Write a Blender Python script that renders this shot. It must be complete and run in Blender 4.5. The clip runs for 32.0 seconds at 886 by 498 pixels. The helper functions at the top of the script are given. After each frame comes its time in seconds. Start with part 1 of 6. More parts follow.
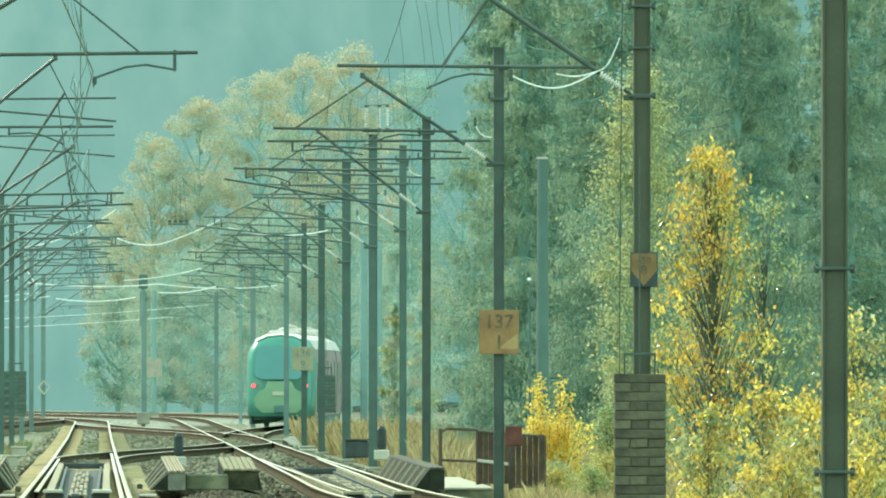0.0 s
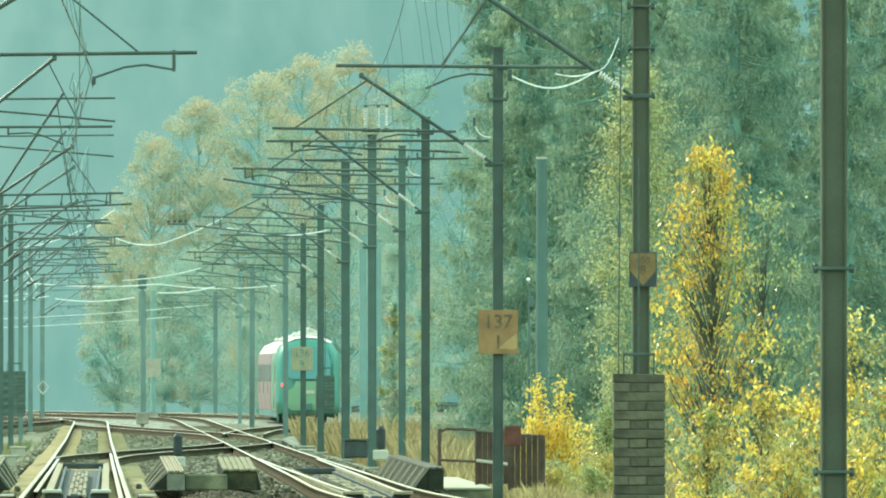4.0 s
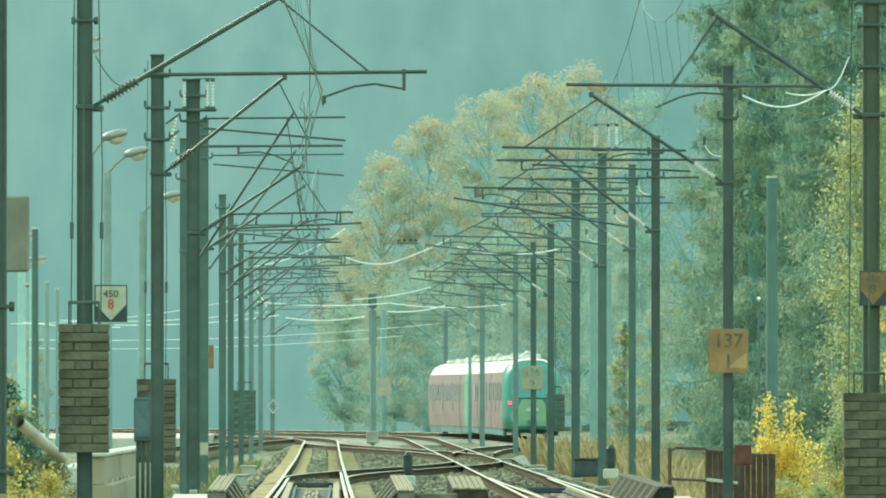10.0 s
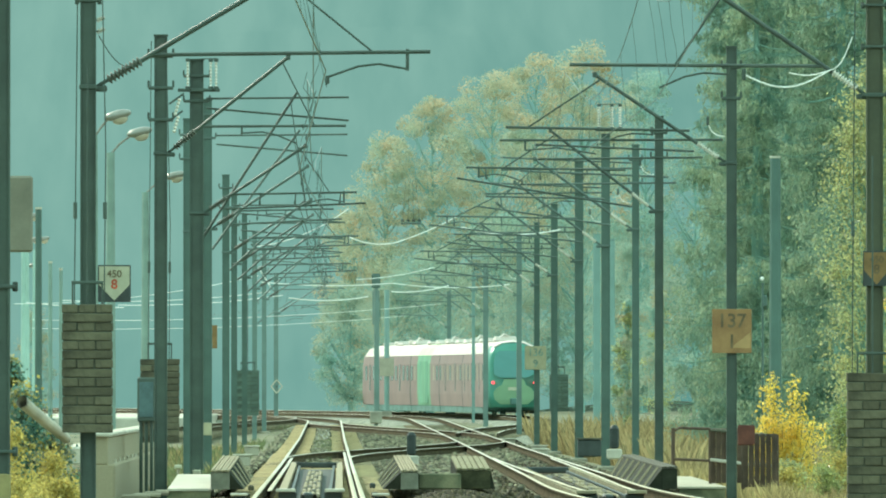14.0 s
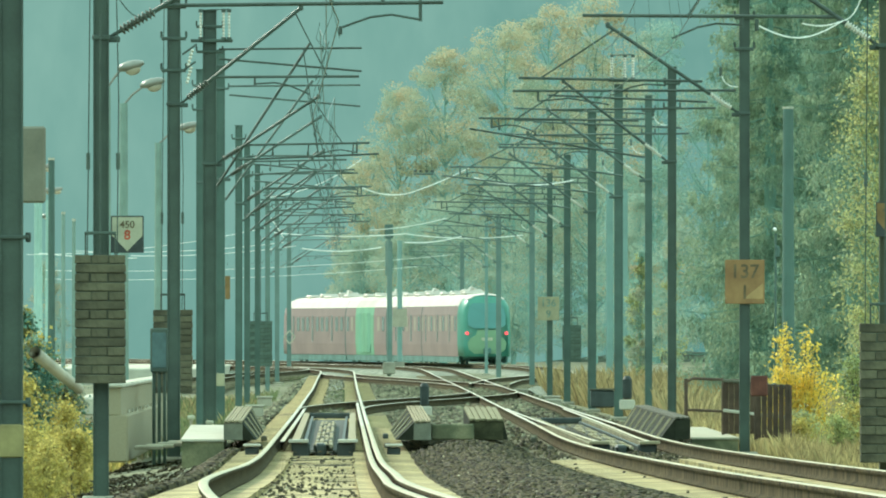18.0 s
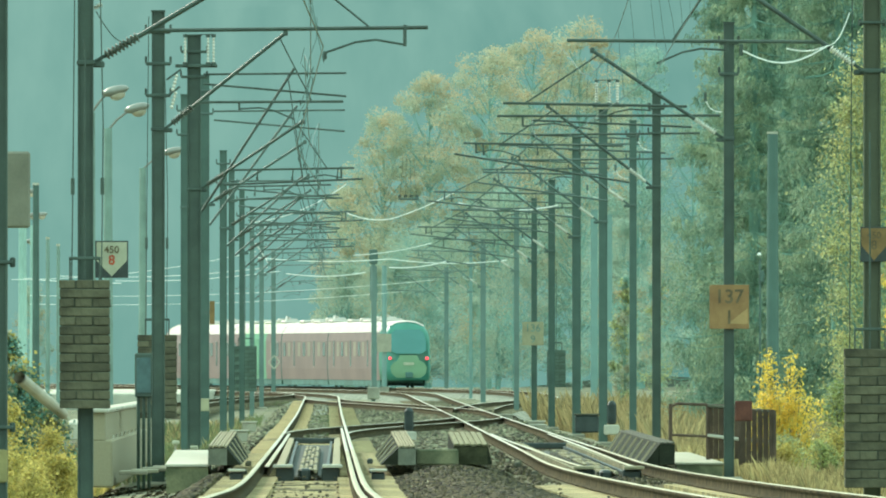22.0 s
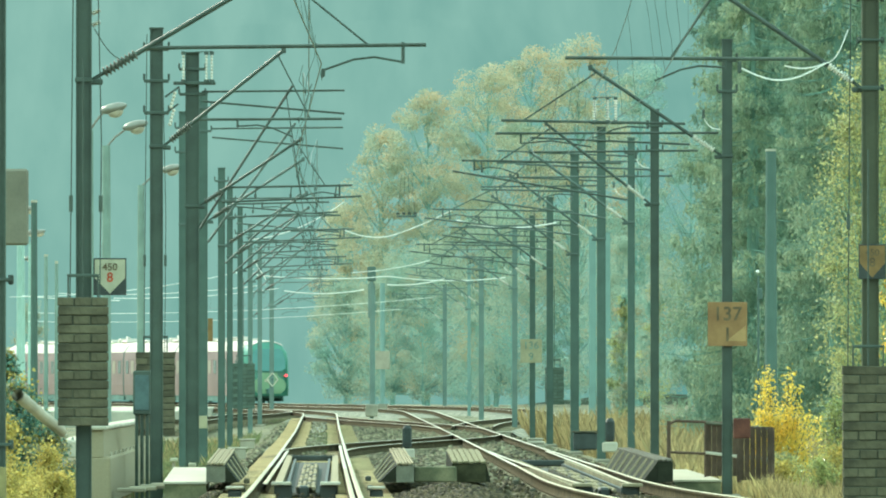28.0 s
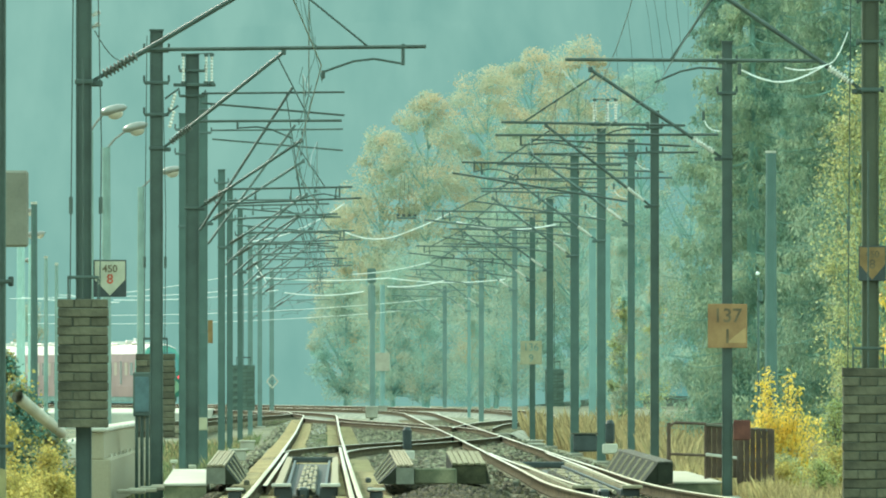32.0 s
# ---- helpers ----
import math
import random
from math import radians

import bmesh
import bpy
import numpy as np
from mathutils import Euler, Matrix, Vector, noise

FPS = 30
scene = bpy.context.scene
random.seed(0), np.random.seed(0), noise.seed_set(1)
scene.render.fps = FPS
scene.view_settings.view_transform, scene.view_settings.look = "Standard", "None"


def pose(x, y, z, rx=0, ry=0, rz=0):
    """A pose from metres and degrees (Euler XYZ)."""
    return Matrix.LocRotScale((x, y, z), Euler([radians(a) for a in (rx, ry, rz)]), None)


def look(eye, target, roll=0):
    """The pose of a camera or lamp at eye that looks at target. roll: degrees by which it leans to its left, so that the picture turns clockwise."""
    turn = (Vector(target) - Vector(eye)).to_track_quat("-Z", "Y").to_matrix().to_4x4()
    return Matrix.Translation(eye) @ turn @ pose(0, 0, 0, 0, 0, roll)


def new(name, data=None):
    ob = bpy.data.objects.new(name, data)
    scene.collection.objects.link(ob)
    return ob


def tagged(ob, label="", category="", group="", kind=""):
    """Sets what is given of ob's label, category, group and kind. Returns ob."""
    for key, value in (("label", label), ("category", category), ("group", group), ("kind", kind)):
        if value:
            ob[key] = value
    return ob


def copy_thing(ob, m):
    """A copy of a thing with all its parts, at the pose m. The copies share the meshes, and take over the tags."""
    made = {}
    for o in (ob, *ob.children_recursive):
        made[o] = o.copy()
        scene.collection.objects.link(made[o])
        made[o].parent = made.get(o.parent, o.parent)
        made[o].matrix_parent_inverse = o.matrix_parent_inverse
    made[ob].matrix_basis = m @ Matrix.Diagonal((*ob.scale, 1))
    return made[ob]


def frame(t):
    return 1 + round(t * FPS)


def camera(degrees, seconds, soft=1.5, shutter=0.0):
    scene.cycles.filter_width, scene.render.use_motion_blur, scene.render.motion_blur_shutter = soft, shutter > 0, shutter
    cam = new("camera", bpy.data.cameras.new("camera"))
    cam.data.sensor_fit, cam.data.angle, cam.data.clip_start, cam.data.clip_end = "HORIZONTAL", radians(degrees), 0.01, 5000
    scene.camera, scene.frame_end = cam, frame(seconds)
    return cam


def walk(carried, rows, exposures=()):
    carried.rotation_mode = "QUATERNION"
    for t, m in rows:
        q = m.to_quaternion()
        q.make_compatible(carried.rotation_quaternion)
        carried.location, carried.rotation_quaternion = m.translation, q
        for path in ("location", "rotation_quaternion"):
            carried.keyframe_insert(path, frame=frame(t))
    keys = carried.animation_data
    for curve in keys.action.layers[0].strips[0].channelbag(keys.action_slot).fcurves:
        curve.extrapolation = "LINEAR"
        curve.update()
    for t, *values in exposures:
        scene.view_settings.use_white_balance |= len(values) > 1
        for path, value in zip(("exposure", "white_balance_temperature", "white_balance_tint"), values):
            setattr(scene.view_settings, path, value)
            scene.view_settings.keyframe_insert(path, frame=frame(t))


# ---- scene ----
cam = camera(4.157, 32.0, soft=1.95)
# The camera stands on its tripod beside the near track, 1.4 m over the rails, and pans and tilts: seconds, yaw, pitch in degrees.
EYE = (0.3, 0.0, 1.4)
PAN = [
    (0, -1.6155, 0.6971),
    (0.5, -1.6155, 0.6971),
    (1, -1.6155, 0.6971),
    (1.5, -1.6155, 0.6971),
    (2, -1.6155, 0.6991),
    (2.5, -1.6155, 0.7010),
    (3, -1.6155, 0.7010),
    (3.5, -1.6196, 0.6971),
    (5.5, -1.6196, 0.7050),
    (6, -1.5750, 0.7215),
    (6.5, -1.5019, 0.7376),
    (7, -1.3172, 0.7416),
    (7.5, -1.0980, 0.7538),
    (8, -0.8950, 0.7660),
    (8.5, -0.7589, 0.7680),
    (9, -0.6655, 0.7721),
    (9.5, -0.6046, 0.7782),
    (10, -0.5395, 0.7864),
    (10.5, -0.5702, 0.7700),
    (11, -0.5741, 0.7700),
    (11.5, -0.5761, 0.7721),
    (12, -0.5804, 0.7660),
    (12.5, -0.5721, 0.7579),
    (13, -0.5438, 0.7335),
    (13.5, -0.5355, 0.7172),
    (14, -0.5233, 0.6930),
    (14.5, -0.5011, 0.6522),
    (16.5, -0.4584, 0.5102),
    (17, -0.4544, 0.4879),
    (17.5, -0.4584, 0.4655),
    (18, -0.4626, 0.4615),
    (18.5, -0.4603, 0.4533),
    (19, -0.4462, 0.4289),
    (19.5, -0.4422, 0.4167),
    (20, -0.4544, 0.3985),
    (20.5, -0.4584, 0.4005),
    (21, -0.4788, 0.4817),
    (21.5, -0.5111, 0.5467),
    (22, -0.5355, 0.5792),
    (22.5, -0.5355, 0.5915),
    (23, -0.5395, 0.6077),
    (23.5, -0.5438, 0.6239),
    (24, -0.5438, 0.6361),
    (24.5, -0.5438, 0.6400),
    (25, -0.5438, 0.6483),
    (25.5, -0.5438, 0.6483),
    (27.5, -0.5438, 0.6585),
    (28, -0.5438, 0.6605),
    (28.5, -0.5438, 0.6605),
    (29, -0.5438, 0.6605),
    (29.5, -0.5438, 0.6644),
    (30, -0.5438, 0.6644),
    (30.5, -0.5438, 0.6644),
    (31, -0.5438, 0.6644),
    (31.5, -0.5438, 0.6666),
    (32, -0.5438, 0.6687),
]
walk(cam, [(t, pose(*EYE, 90 + pitch, 0, yaw)) for t, yaw, pitch in PAN], exposures=[(0, 0.28), (3.5, 0.33), (7, 0.3), (10, 0.16), (13, 0.09), (18, 0.03), (20.5, 0.02), (23, 0.08), (25.5, 0.12), (28, 0.23), (32, 0.25)])

# ---- light: hazy autumn sun ahead and to the left, bright misty sky ----
SUN_AZ, SUN_EL = -38.0, 36.0
world = bpy.data.worlds.new("sky")
scene.world = world
world.use_nodes = True
wn, wl = world.node_tree.nodes, world.node_tree.links
sky = wn.new("ShaderNodeTexSky")
sky.sky_type, sky.sun_disc = "NISHITA", False
sky.sun_elevation, sky.sun_rotation = radians(SUN_EL), radians(SUN_AZ)
sky.dust_density, sky.air_density = 4.0, 1.0
gain = wn.new("ShaderNodeMix")
gain.data_type, gain.blend_type = "RGBA", "MIX"
gain.inputs["Factor"].default_value = 0.93
gain.inputs["B"].default_value = (5.1, 8.2, 7.5, 1)
wl.new(sky.outputs["Color"], gain.inputs["A"])
wl.new(gain.outputs["Result"], wn["Background"].inputs["Color"])
wn["Background"].inputs["Strength"].default_value = 0.2
sun_data = bpy.data.lights.new("sun", "SUN")
sun_data.energy, sun_data.angle, sun_data.color = 3.3, radians(0.6), (1.0, 0.93, 0.78)
sun = new("sun", sun_data)
az, el = radians(SUN_AZ), radians(SUN_EL)
SUN_WAY = Vector((math.sin(az) * math.cos(el), math.cos(az) * math.cos(el), math.sin(el)))
sun.matrix_basis = look(SUN_WAY * 100, (0, 0, 0))


# ---- materials ----
def mat(name, colour, rough=0.7, metal=0.0, var=0.25, scale=4.0, bump=0.0, fine=40.0, second=None, through_light=0.0, random_tone=0.0, coat=0.0, spec=0.5):
    """A surface with broad stains and fine grain; second: the colour of the stains; through_light: share that shines through (leaves)."""
    m = bpy.data.materials.new(name)
    m.use_nodes = True
    n, l = m.node_tree.nodes, m.node_tree.links
    p = n["Principled BSDF"]
    p.inputs["Roughness"].default_value, p.inputs["Metallic"].default_value = rough, metal
    p.inputs["Coat Weight"].default_value, p.inputs["Specular IOR Level"].default_value = coat, spec
    co = n.new("ShaderNodeTexCoord")
    big, small = n.new("ShaderNodeTexNoise"), n.new("ShaderNodeTexNoise")
    for node, sc, det in ((big, scale, 4.0), (small, fine, 3.0)):
        node.inputs["Scale"].default_value, node.inputs["Detail"].default_value = sc, det
        l.new(co.outputs["Object"], node.inputs["Vector"])
    ramp = n.new("ShaderNodeValToRGB")
    a = [c * (1 - var) for c in colour]
    b = list(second) if second else [min(1, c * (1 + var)) for c in colour]
    ramp.color_ramp.elements[0].position, ramp.color_ramp.elements[1].position = 0.36, 0.64
    ramp.color_ramp.elements[0].color, ramp.color_ramp.elements[1].color = (*a, 1), (*b, 1)
    l.new(big.outputs["Fac"], ramp.inputs["Fac"])
    grain = n.new("ShaderNodeMix")
    grain.data_type, grain.blend_type = "RGBA", "MULTIPLY"
    grain.inputs["Factor"].default_value = min(1.0, 2.0 * var)
    gr = n.new("ShaderNodeMapRange")
    gr.inputs["To Min"].default_value, gr.inputs["To Max"].default_value = 0.55, 1.3
    l.new(small.outputs["Fac"], gr.inputs["Value"])
    l.new(ramp.outputs["Color"], grain.inputs["A"])
    l.new(gr.outputs["Result"], grain.inputs["B"])
    out = grain.outputs["Result"]
    if random_tone:
        hue = n.new("ShaderNodeHueSaturation")
        geo = n.new("ShaderNodeNewGeometry") if random_tone < 1 else n.new("ShaderNodeObjectInfo")
        pick = geo.outputs["Random Per Island"] if random_tone < 1 else geo.outputs["Random"]
        rng = n.new("ShaderNodeMapRange")
        k = random_tone % 1 or 0.3
        rng.inputs["To Min"].default_value, rng.inputs["To Max"].default_value = 1 - k, 1 + k
        l.new(pick, rng.inputs["Value"])
        l.new(rng.outputs["Result"], hue.inputs["Value"])
        l.new(out, hue.inputs["Color"])
        out = hue.outputs["Color"]
    l.new(out, p.inputs["Base Color"])
    if bump:
        bp = n.new("ShaderNodeBump")
        bp.inputs["Strength"].default_value, bp.inputs["Distance"].default_value = bump, 0.02
        l.new(small.outputs["Fac"], bp.inputs["Height"])
        l.new(bp.outputs["Normal"], p.inputs["Normal"])
    if through_light:
        tr, mix = n.new("ShaderNodeBsdfTranslucent"), n.new("ShaderNodeMixShader")
        l.new(out, tr.inputs["Color"])
        mix.inputs["Fac"].default_value = through_light
        l.new(p.outputs["BSDF"], mix.inputs[1])
        l.new(tr.outputs["BSDF"], mix.inputs[2])
        l.new(mix.outputs["Shader"], n["Material Output"].inputs["Surface"])
    return m


def glow(name, colour, strength):
    m = bpy.data.materials.new(name)
    m.use_nodes = True
    p = m.node_tree.nodes["Principled BSDF"]
    p.inputs["Base Color"].default_value = (*colour, 1)
    p.inputs["Emission Color"].default_value = (*colour, 1)
    p.inputs["Emission Strength"].default_value = strength
    return m


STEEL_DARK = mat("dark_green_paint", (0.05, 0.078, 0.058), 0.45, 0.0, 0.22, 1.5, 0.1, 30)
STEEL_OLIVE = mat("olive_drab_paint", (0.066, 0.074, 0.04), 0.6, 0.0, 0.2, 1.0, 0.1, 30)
# Farther masts get paler, bluer steel: distance haze put into the paint.
STEEL_GREY = mat("steel_haze_near", (0.076, 0.132, 0.107), 0.5, 0.0, 0.15, 1.2, 0.05, 20)
STEEL_PALE = mat("steel_haze_mid", (0.155, 0.235, 0.205), 0.6, 0.0, 0.12, 1.0)
STEEL_MIST = mat("steel_haze_far", (0.21, 0.335, 0.3), 0.7, 0.0, 0.08, 1.0)
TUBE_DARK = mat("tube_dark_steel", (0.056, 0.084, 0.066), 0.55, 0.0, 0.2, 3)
TUBE_GREY = mat("tube_haze_near", (0.095, 0.14, 0.12), 0.6, 0.0, 0.15, 3)
TUBE_PALE = mat("tube_haze_far", (0.14, 0.21, 0.185), 0.6, 0.0, 0.1, 3)
WIRE = mat("copper_wire", (0.12, 0.18, 0.16), 0.4, 0.3, 0.1)
# Near-white base colour imitates sun glints along the cables.
CABLE = mat("cable_glint_white", (0.95, 0.94, 0.88), 0.4, 0.0, 0.05)
# Glaze paled all over to imitate sun glints on the ribs.
CERAMIC = mat("glazed_ceramic", (0.66, 0.63, 0.53), 0.12, 0.0, 0.1, coat=0.5)
CONCRETE = mat("concrete", (0.36, 0.33, 0.25), 0.9, 0.0, 0.25, 1.2, 0.3, 25)
CONCRETE_MID = mat("mid_concrete", (0.4, 0.36, 0.26), 0.9, 0.0, 0.2, 1.0, 0.2, 30)
CONCRETE_PALE = mat("pale_concrete", (0.52, 0.48, 0.38), 0.9, 0.0, 0.15, 1.0, 0.2, 30)
WEIGHT = mat("weight_block", (0.1, 0.09, 0.055), 0.9, 0.0, 0.35, 3.0, 0.4, 30, random_tone=1.25)
# Blocks of the far stacks, lightened and greened in imitation of haze.
WEIGHT_HAZE = mat("weight_block_haze", (0.1, 0.145, 0.115), 0.9, 0.0, 0.25, 3.0, 0.3, 30, random_tone=1.15)
WEIGHT_JOINT = mat("weight_joint", (0.08, 0.09, 0.065), 0.95)
BOARD = mat("weathered_orange_board", (0.3, 0.15, 0.055), 0.6, 0.0, 0.16, 3.0, second=(0.36, 0.2, 0.075))
BOARD_DIM = mat("dirty_ochre_board", (0.24, 0.14, 0.05), 0.7, 0.0, 0.2, 4.0)
BOARD_LIGHT = mat("light_orange_board", (0.44, 0.27, 0.11), 0.65, 0.0, 0.12, 3.0)
# The farther boards are paled by colour, in place of haze.
BOARD_PALE = mat("ochre_board_haze", (0.42, 0.38, 0.24), 0.7, 0.0, 0.12, 3.0)
BOARD_HAZED = mat("board_haze_far", (0.4, 0.36, 0.27), 0.7, 0.0, 0.1, 3.0)
BOARD_WHITE = mat("white_board", (0.46, 0.44, 0.31), 0.6, 0.0, 0.1, 4)
BOARD_BLACK = mat("black_board", (0.04, 0.05, 0.045), 0.6)
INK = mat("sign_ink", (0.14, 0.1, 0.05), 0.7)
# Lettering tinted towards the haze on the farther board.
INK_HAZE = mat("sign_ink_haze", (0.2, 0.3, 0.24), 0.7)
INK_RED = mat("sign_red", (0.55, 0.08, 0.03), 0.7)
RAIL = mat("rail_steel", (0.5, 0.43, 0.28), 0.5, 0.1, 0.3, 6, 0.1, 25)
RAIL_SIDE = mat("rail_rust", (0.06, 0.047, 0.024), 0.9, 0.0, 0.4, 4, 0.2, second=(0.12, 0.092, 0.045), spec=0.1)
SLEEPER = mat("sleeper_concrete", (0.43, 0.335, 0.165), 0.9, 0.0, 0.25, 2.5, 0.3, 30, random_tone=1.36)
TIMBER_SLEEPER = mat("oiled_timber_sleeper", (0.17, 0.15, 0.09), 0.9, 0.0, 0.3, 2.5, 0.4, 30, random_tone=1.35, second=(0.32, 0.27, 0.16))
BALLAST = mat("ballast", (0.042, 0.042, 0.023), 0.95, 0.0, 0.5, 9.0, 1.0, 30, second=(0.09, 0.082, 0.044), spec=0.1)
# Light colour for distant rail heads, a painted sun glint.
RAIL_GLINT = mat("rail_glint_far", (0.6, 0.54, 0.42), 0.42, 0.2, 0.22, 3)
# Lighter ballast for the far stretch puts haze into its colour.
BALLAST_PALE = mat("ballast_haze_pale", (0.16, 0.19, 0.14), 0.95, 0.0, 0.45, 2.0, 1.0, 12, second=(0.33, 0.34, 0.25))
# Pale chips stand in for sunlit glints on the dark ballast.
GLINT_CHIP = mat("stone_glint_chip", (0.27, 0.25, 0.15), 0.6, 0.0, 0.3, 8, random_tone=0.8)
WOOD_MOSSY = mat("mossy_timber", (0.05, 0.055, 0.03), 0.95, 0.0, 0.4, 3, 0.5, 40, second=(0.1, 0.095, 0.05), spec=0.2)
# Stones of the far stretch, paled likewise for haze.
STONE_PALE = mat("stone_haze_pale", (0.17, 0.165, 0.1), 0.9, 0.0, 0.3, 8, random_tone=0.7)
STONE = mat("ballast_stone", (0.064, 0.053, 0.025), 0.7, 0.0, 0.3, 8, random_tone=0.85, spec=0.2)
WOOD = mat("old_timber", (0.095, 0.095, 0.065), 0.9, 0.0, 0.35, 3, 0.4, 40)
WOOD_BARE = mat("sun_bleached_board", (0.5, 0.43, 0.27), 0.85, 0.0, 0.35, 5, 0.4, 50, second=(0.34, 0.28, 0.17))
CREOSOTE = mat("tarred_timber", (0.032, 0.035, 0.022), 0.9, 0.0, 0.35, 3, 0.4, 40, spec=0.2)
WOOD_GREY = mat("grey_board", (0.19, 0.19, 0.14), 0.9, 0.0, 0.3, 3, 0.3, 40)
MOSS_LID = mat("mossy_lid_board", (0.2, 0.19, 0.1), 0.95, 0.0, 0.4, 4, 0.5, 40, second=(0.34, 0.3, 0.17))
WOOD_PALE = mat("bleached_timber", (0.36, 0.31, 0.2), 0.85, 0.0, 0.4, 4, 0.3, 40)
RUST = mat("rusty_panel", (0.1, 0.065, 0.042), 0.85, 0.0, 0.3, 3, 0.3)
BLACK = mat("black_enamel", (0.036, 0.048, 0.042), 0.5)
EARTH = mat("dry_earth_and_grass", (0.13, 0.15, 0.08), 0.95, 0.0, 0.4, 0.25, 0.6, 6, second=(0.22, 0.21, 0.11))
GRASS_DRY = mat("dry_grass", (0.33, 0.27, 0.13), 0.8, 0.0, 0.2, 0.6, through_light=0.5, random_tone=0.4)
GRASS_STRAW = mat("old_straw", (0.36, 0.29, 0.13), 0.8, 0.0, 0.25, 0.6, through_light=0.45, random_tone=0.5)
WEED_LOW = mat("low_weeds", (0.16, 0.2, 0.09), 0.8, 0.0, 0.2, 0.6, through_light=0.4, random_tone=0.4)
GRASS_GREEN = mat("weeds", (0.52, 0.43, 0.13), 0.8, 0.0, 0.2, 0.6, through_light=0.55, random_tone=0.4)
# Needle greens lightened for haze; the second tone imitates sunlit boughs.
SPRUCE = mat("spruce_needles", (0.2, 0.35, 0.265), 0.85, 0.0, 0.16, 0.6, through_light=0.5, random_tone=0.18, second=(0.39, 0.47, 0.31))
LEAF_YELLOW = mat("yellow_leaf", (0.68, 0.44, 0.1), 0.5, 0.0, 0.3, 0.7, through_light=0.5, random_tone=0.45, second=(0.5, 0.46, 0.13))
LEAF_GOLD = mat("golden_leaf", (0.93, 0.71, 0.14), 0.3, 0.0, 0.12, 0.7, through_light=0.6, random_tone=0.3, second=(0.9, 0.68, 0.15))
LEAF_DARK = mat("dark_green_leaf", (0.15, 0.29, 0.22), 0.7, 0.0, 0.2, 0.7, through_light=0.3, random_tone=0.3)
LEAF_AMBER = mat("amber_leaf", (0.88, 0.47, 0.06), 0.25, 0.0, 0.2, 0.7, through_light=0.55, random_tone=0.4, second=(0.76, 0.55, 0.13))
LEAF_LIME = mat("lime_leaf", (0.42, 0.5, 0.2), 0.25, 0.0, 0.3, 0.7, through_light=0.5, random_tone=0.45, second=(0.45, 0.45, 0.17))
LEAF_BIRCH = mat("birch_leaf", (0.47, 0.53, 0.27), 0.5, 0.0, 0.25, 0.7, through_light=0.5, random_tone=0.4, second=(0.54, 0.52, 0.23))
# Far leaf colours are pulled towards the hillside's haze.
LEAF_FAR = mat("autumn_leaf_haze", (0.57, 0.48, 0.31), 0.85, 0.0, 0.04, 0.3, through_light=0.6, random_tone=0.08, second=(0.43, 0.51, 0.38))
LEAF_MIST = mat("green_leaf_haze", (0.3, 0.5, 0.43), 0.8, 0.0, 0.05, 0.3, through_light=0.55, random_tone=0.06, second=(0.45, 0.48, 0.35))
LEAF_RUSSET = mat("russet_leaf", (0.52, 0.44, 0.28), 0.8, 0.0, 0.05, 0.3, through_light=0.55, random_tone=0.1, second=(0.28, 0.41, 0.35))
BARK = mat("bark", (0.12, 0.13, 0.09), 0.95, 0.0, 0.35, 2, 0.5)
# Bark paled to lift the dark gaps inside crowns, as haze would.
BARK_SPRUCE = mat("bark_gap_haze", (0.2, 0.34, 0.27), 0.95, 0.0, 0.2, 1)
CERAMIC_BROWN = mat("brown_glazed_ceramic", (0.1, 0.11, 0.085), 0.45, 0.0, 0.1, spec=0.3)
# Far bark tinted teal to sink into the haze.
BARK_FAR = mat("bark_haze", (0.25, 0.43, 0.38), 0.95, 0.0, 0.2, 1)


# ---- building helpers ----
def part(name, bm, material, parent=None, label="", smooth=False):
    """Links a bmesh as one mesh object under a thing or a part."""
    me = bpy.data.meshes.new(name)
    bm.to_mesh(me)
    bm.free()
    me.materials.append(material)
    if smooth:
        me.polygons.foreach_set("use_smooth", [True] * len(me.polygons))
    ob = new(name, me)
    ob.parent = parent
    if label:
        ob["label"] = label
    return ob


def share(name, ob, m, parent):
    """Another piece on the same mesh."""
    o = new(name, ob.data)
    o.parent, o.matrix_basis = parent, m
    return o


def thing(name, m, label, category, group="", kind=""):
    ob = new(name)
    ob.matrix_basis = m
    return tagged(ob, label, category, group, kind)


def box(bm, c, s, bevel=0.0, m=None):
    r = bmesh.ops.create_cube(bm, size=1.0, matrix=Matrix.Translation(c) @ Matrix.Diagonal((*s, 1)))
    if bevel:
        edges = list({e for v in r["verts"] for e in v.link_edges})
        r = bmesh.ops.bevel(bm, geom=edges, offset=bevel, segments=1, affect="EDGES")
    if m is not None:
        bmesh.ops.transform(bm, matrix=m, verts=r["verts"])
    return bm


def slab(c, s, bevel=0.0):
    return box(bmesh.new(), c, s, bevel)


def tube(bm, pts, r, sides=8, cap=True):
    """A round bar through the points; r is one radius or one for each point."""
    pts = [Vector(p) for p in pts]
    rad = r if isinstance(r, (list, tuple)) else [r] * len(pts)
    rings = []
    for i, p in enumerate(pts):
        d = (pts[min(i + 1, len(pts) - 1)] - pts[max(i - 1, 0)]).normalized()
        a = d.orthogonal() if abs(d.z) > 0.95 else d.cross(Vector((0, 0, 1)))
        a.normalize()
        b = d.cross(a)
        rings.append([bm.verts.new(p + (a * math.cos(k) + b * math.sin(k)) * rad[i]) for k in [2 * math.pi * j / sides for j in range(sides)]])
    for r0, r1 in zip(rings, rings[1:]):
        for j in range(sides):
            bm.faces.new((r0[j], r0[(j + 1) % sides], r1[(j + 1) % sides], r1[j]))
    if cap:
        bm.faces.new(rings[0][::-1])
        bm.faces.new(rings[-1])
    return bm


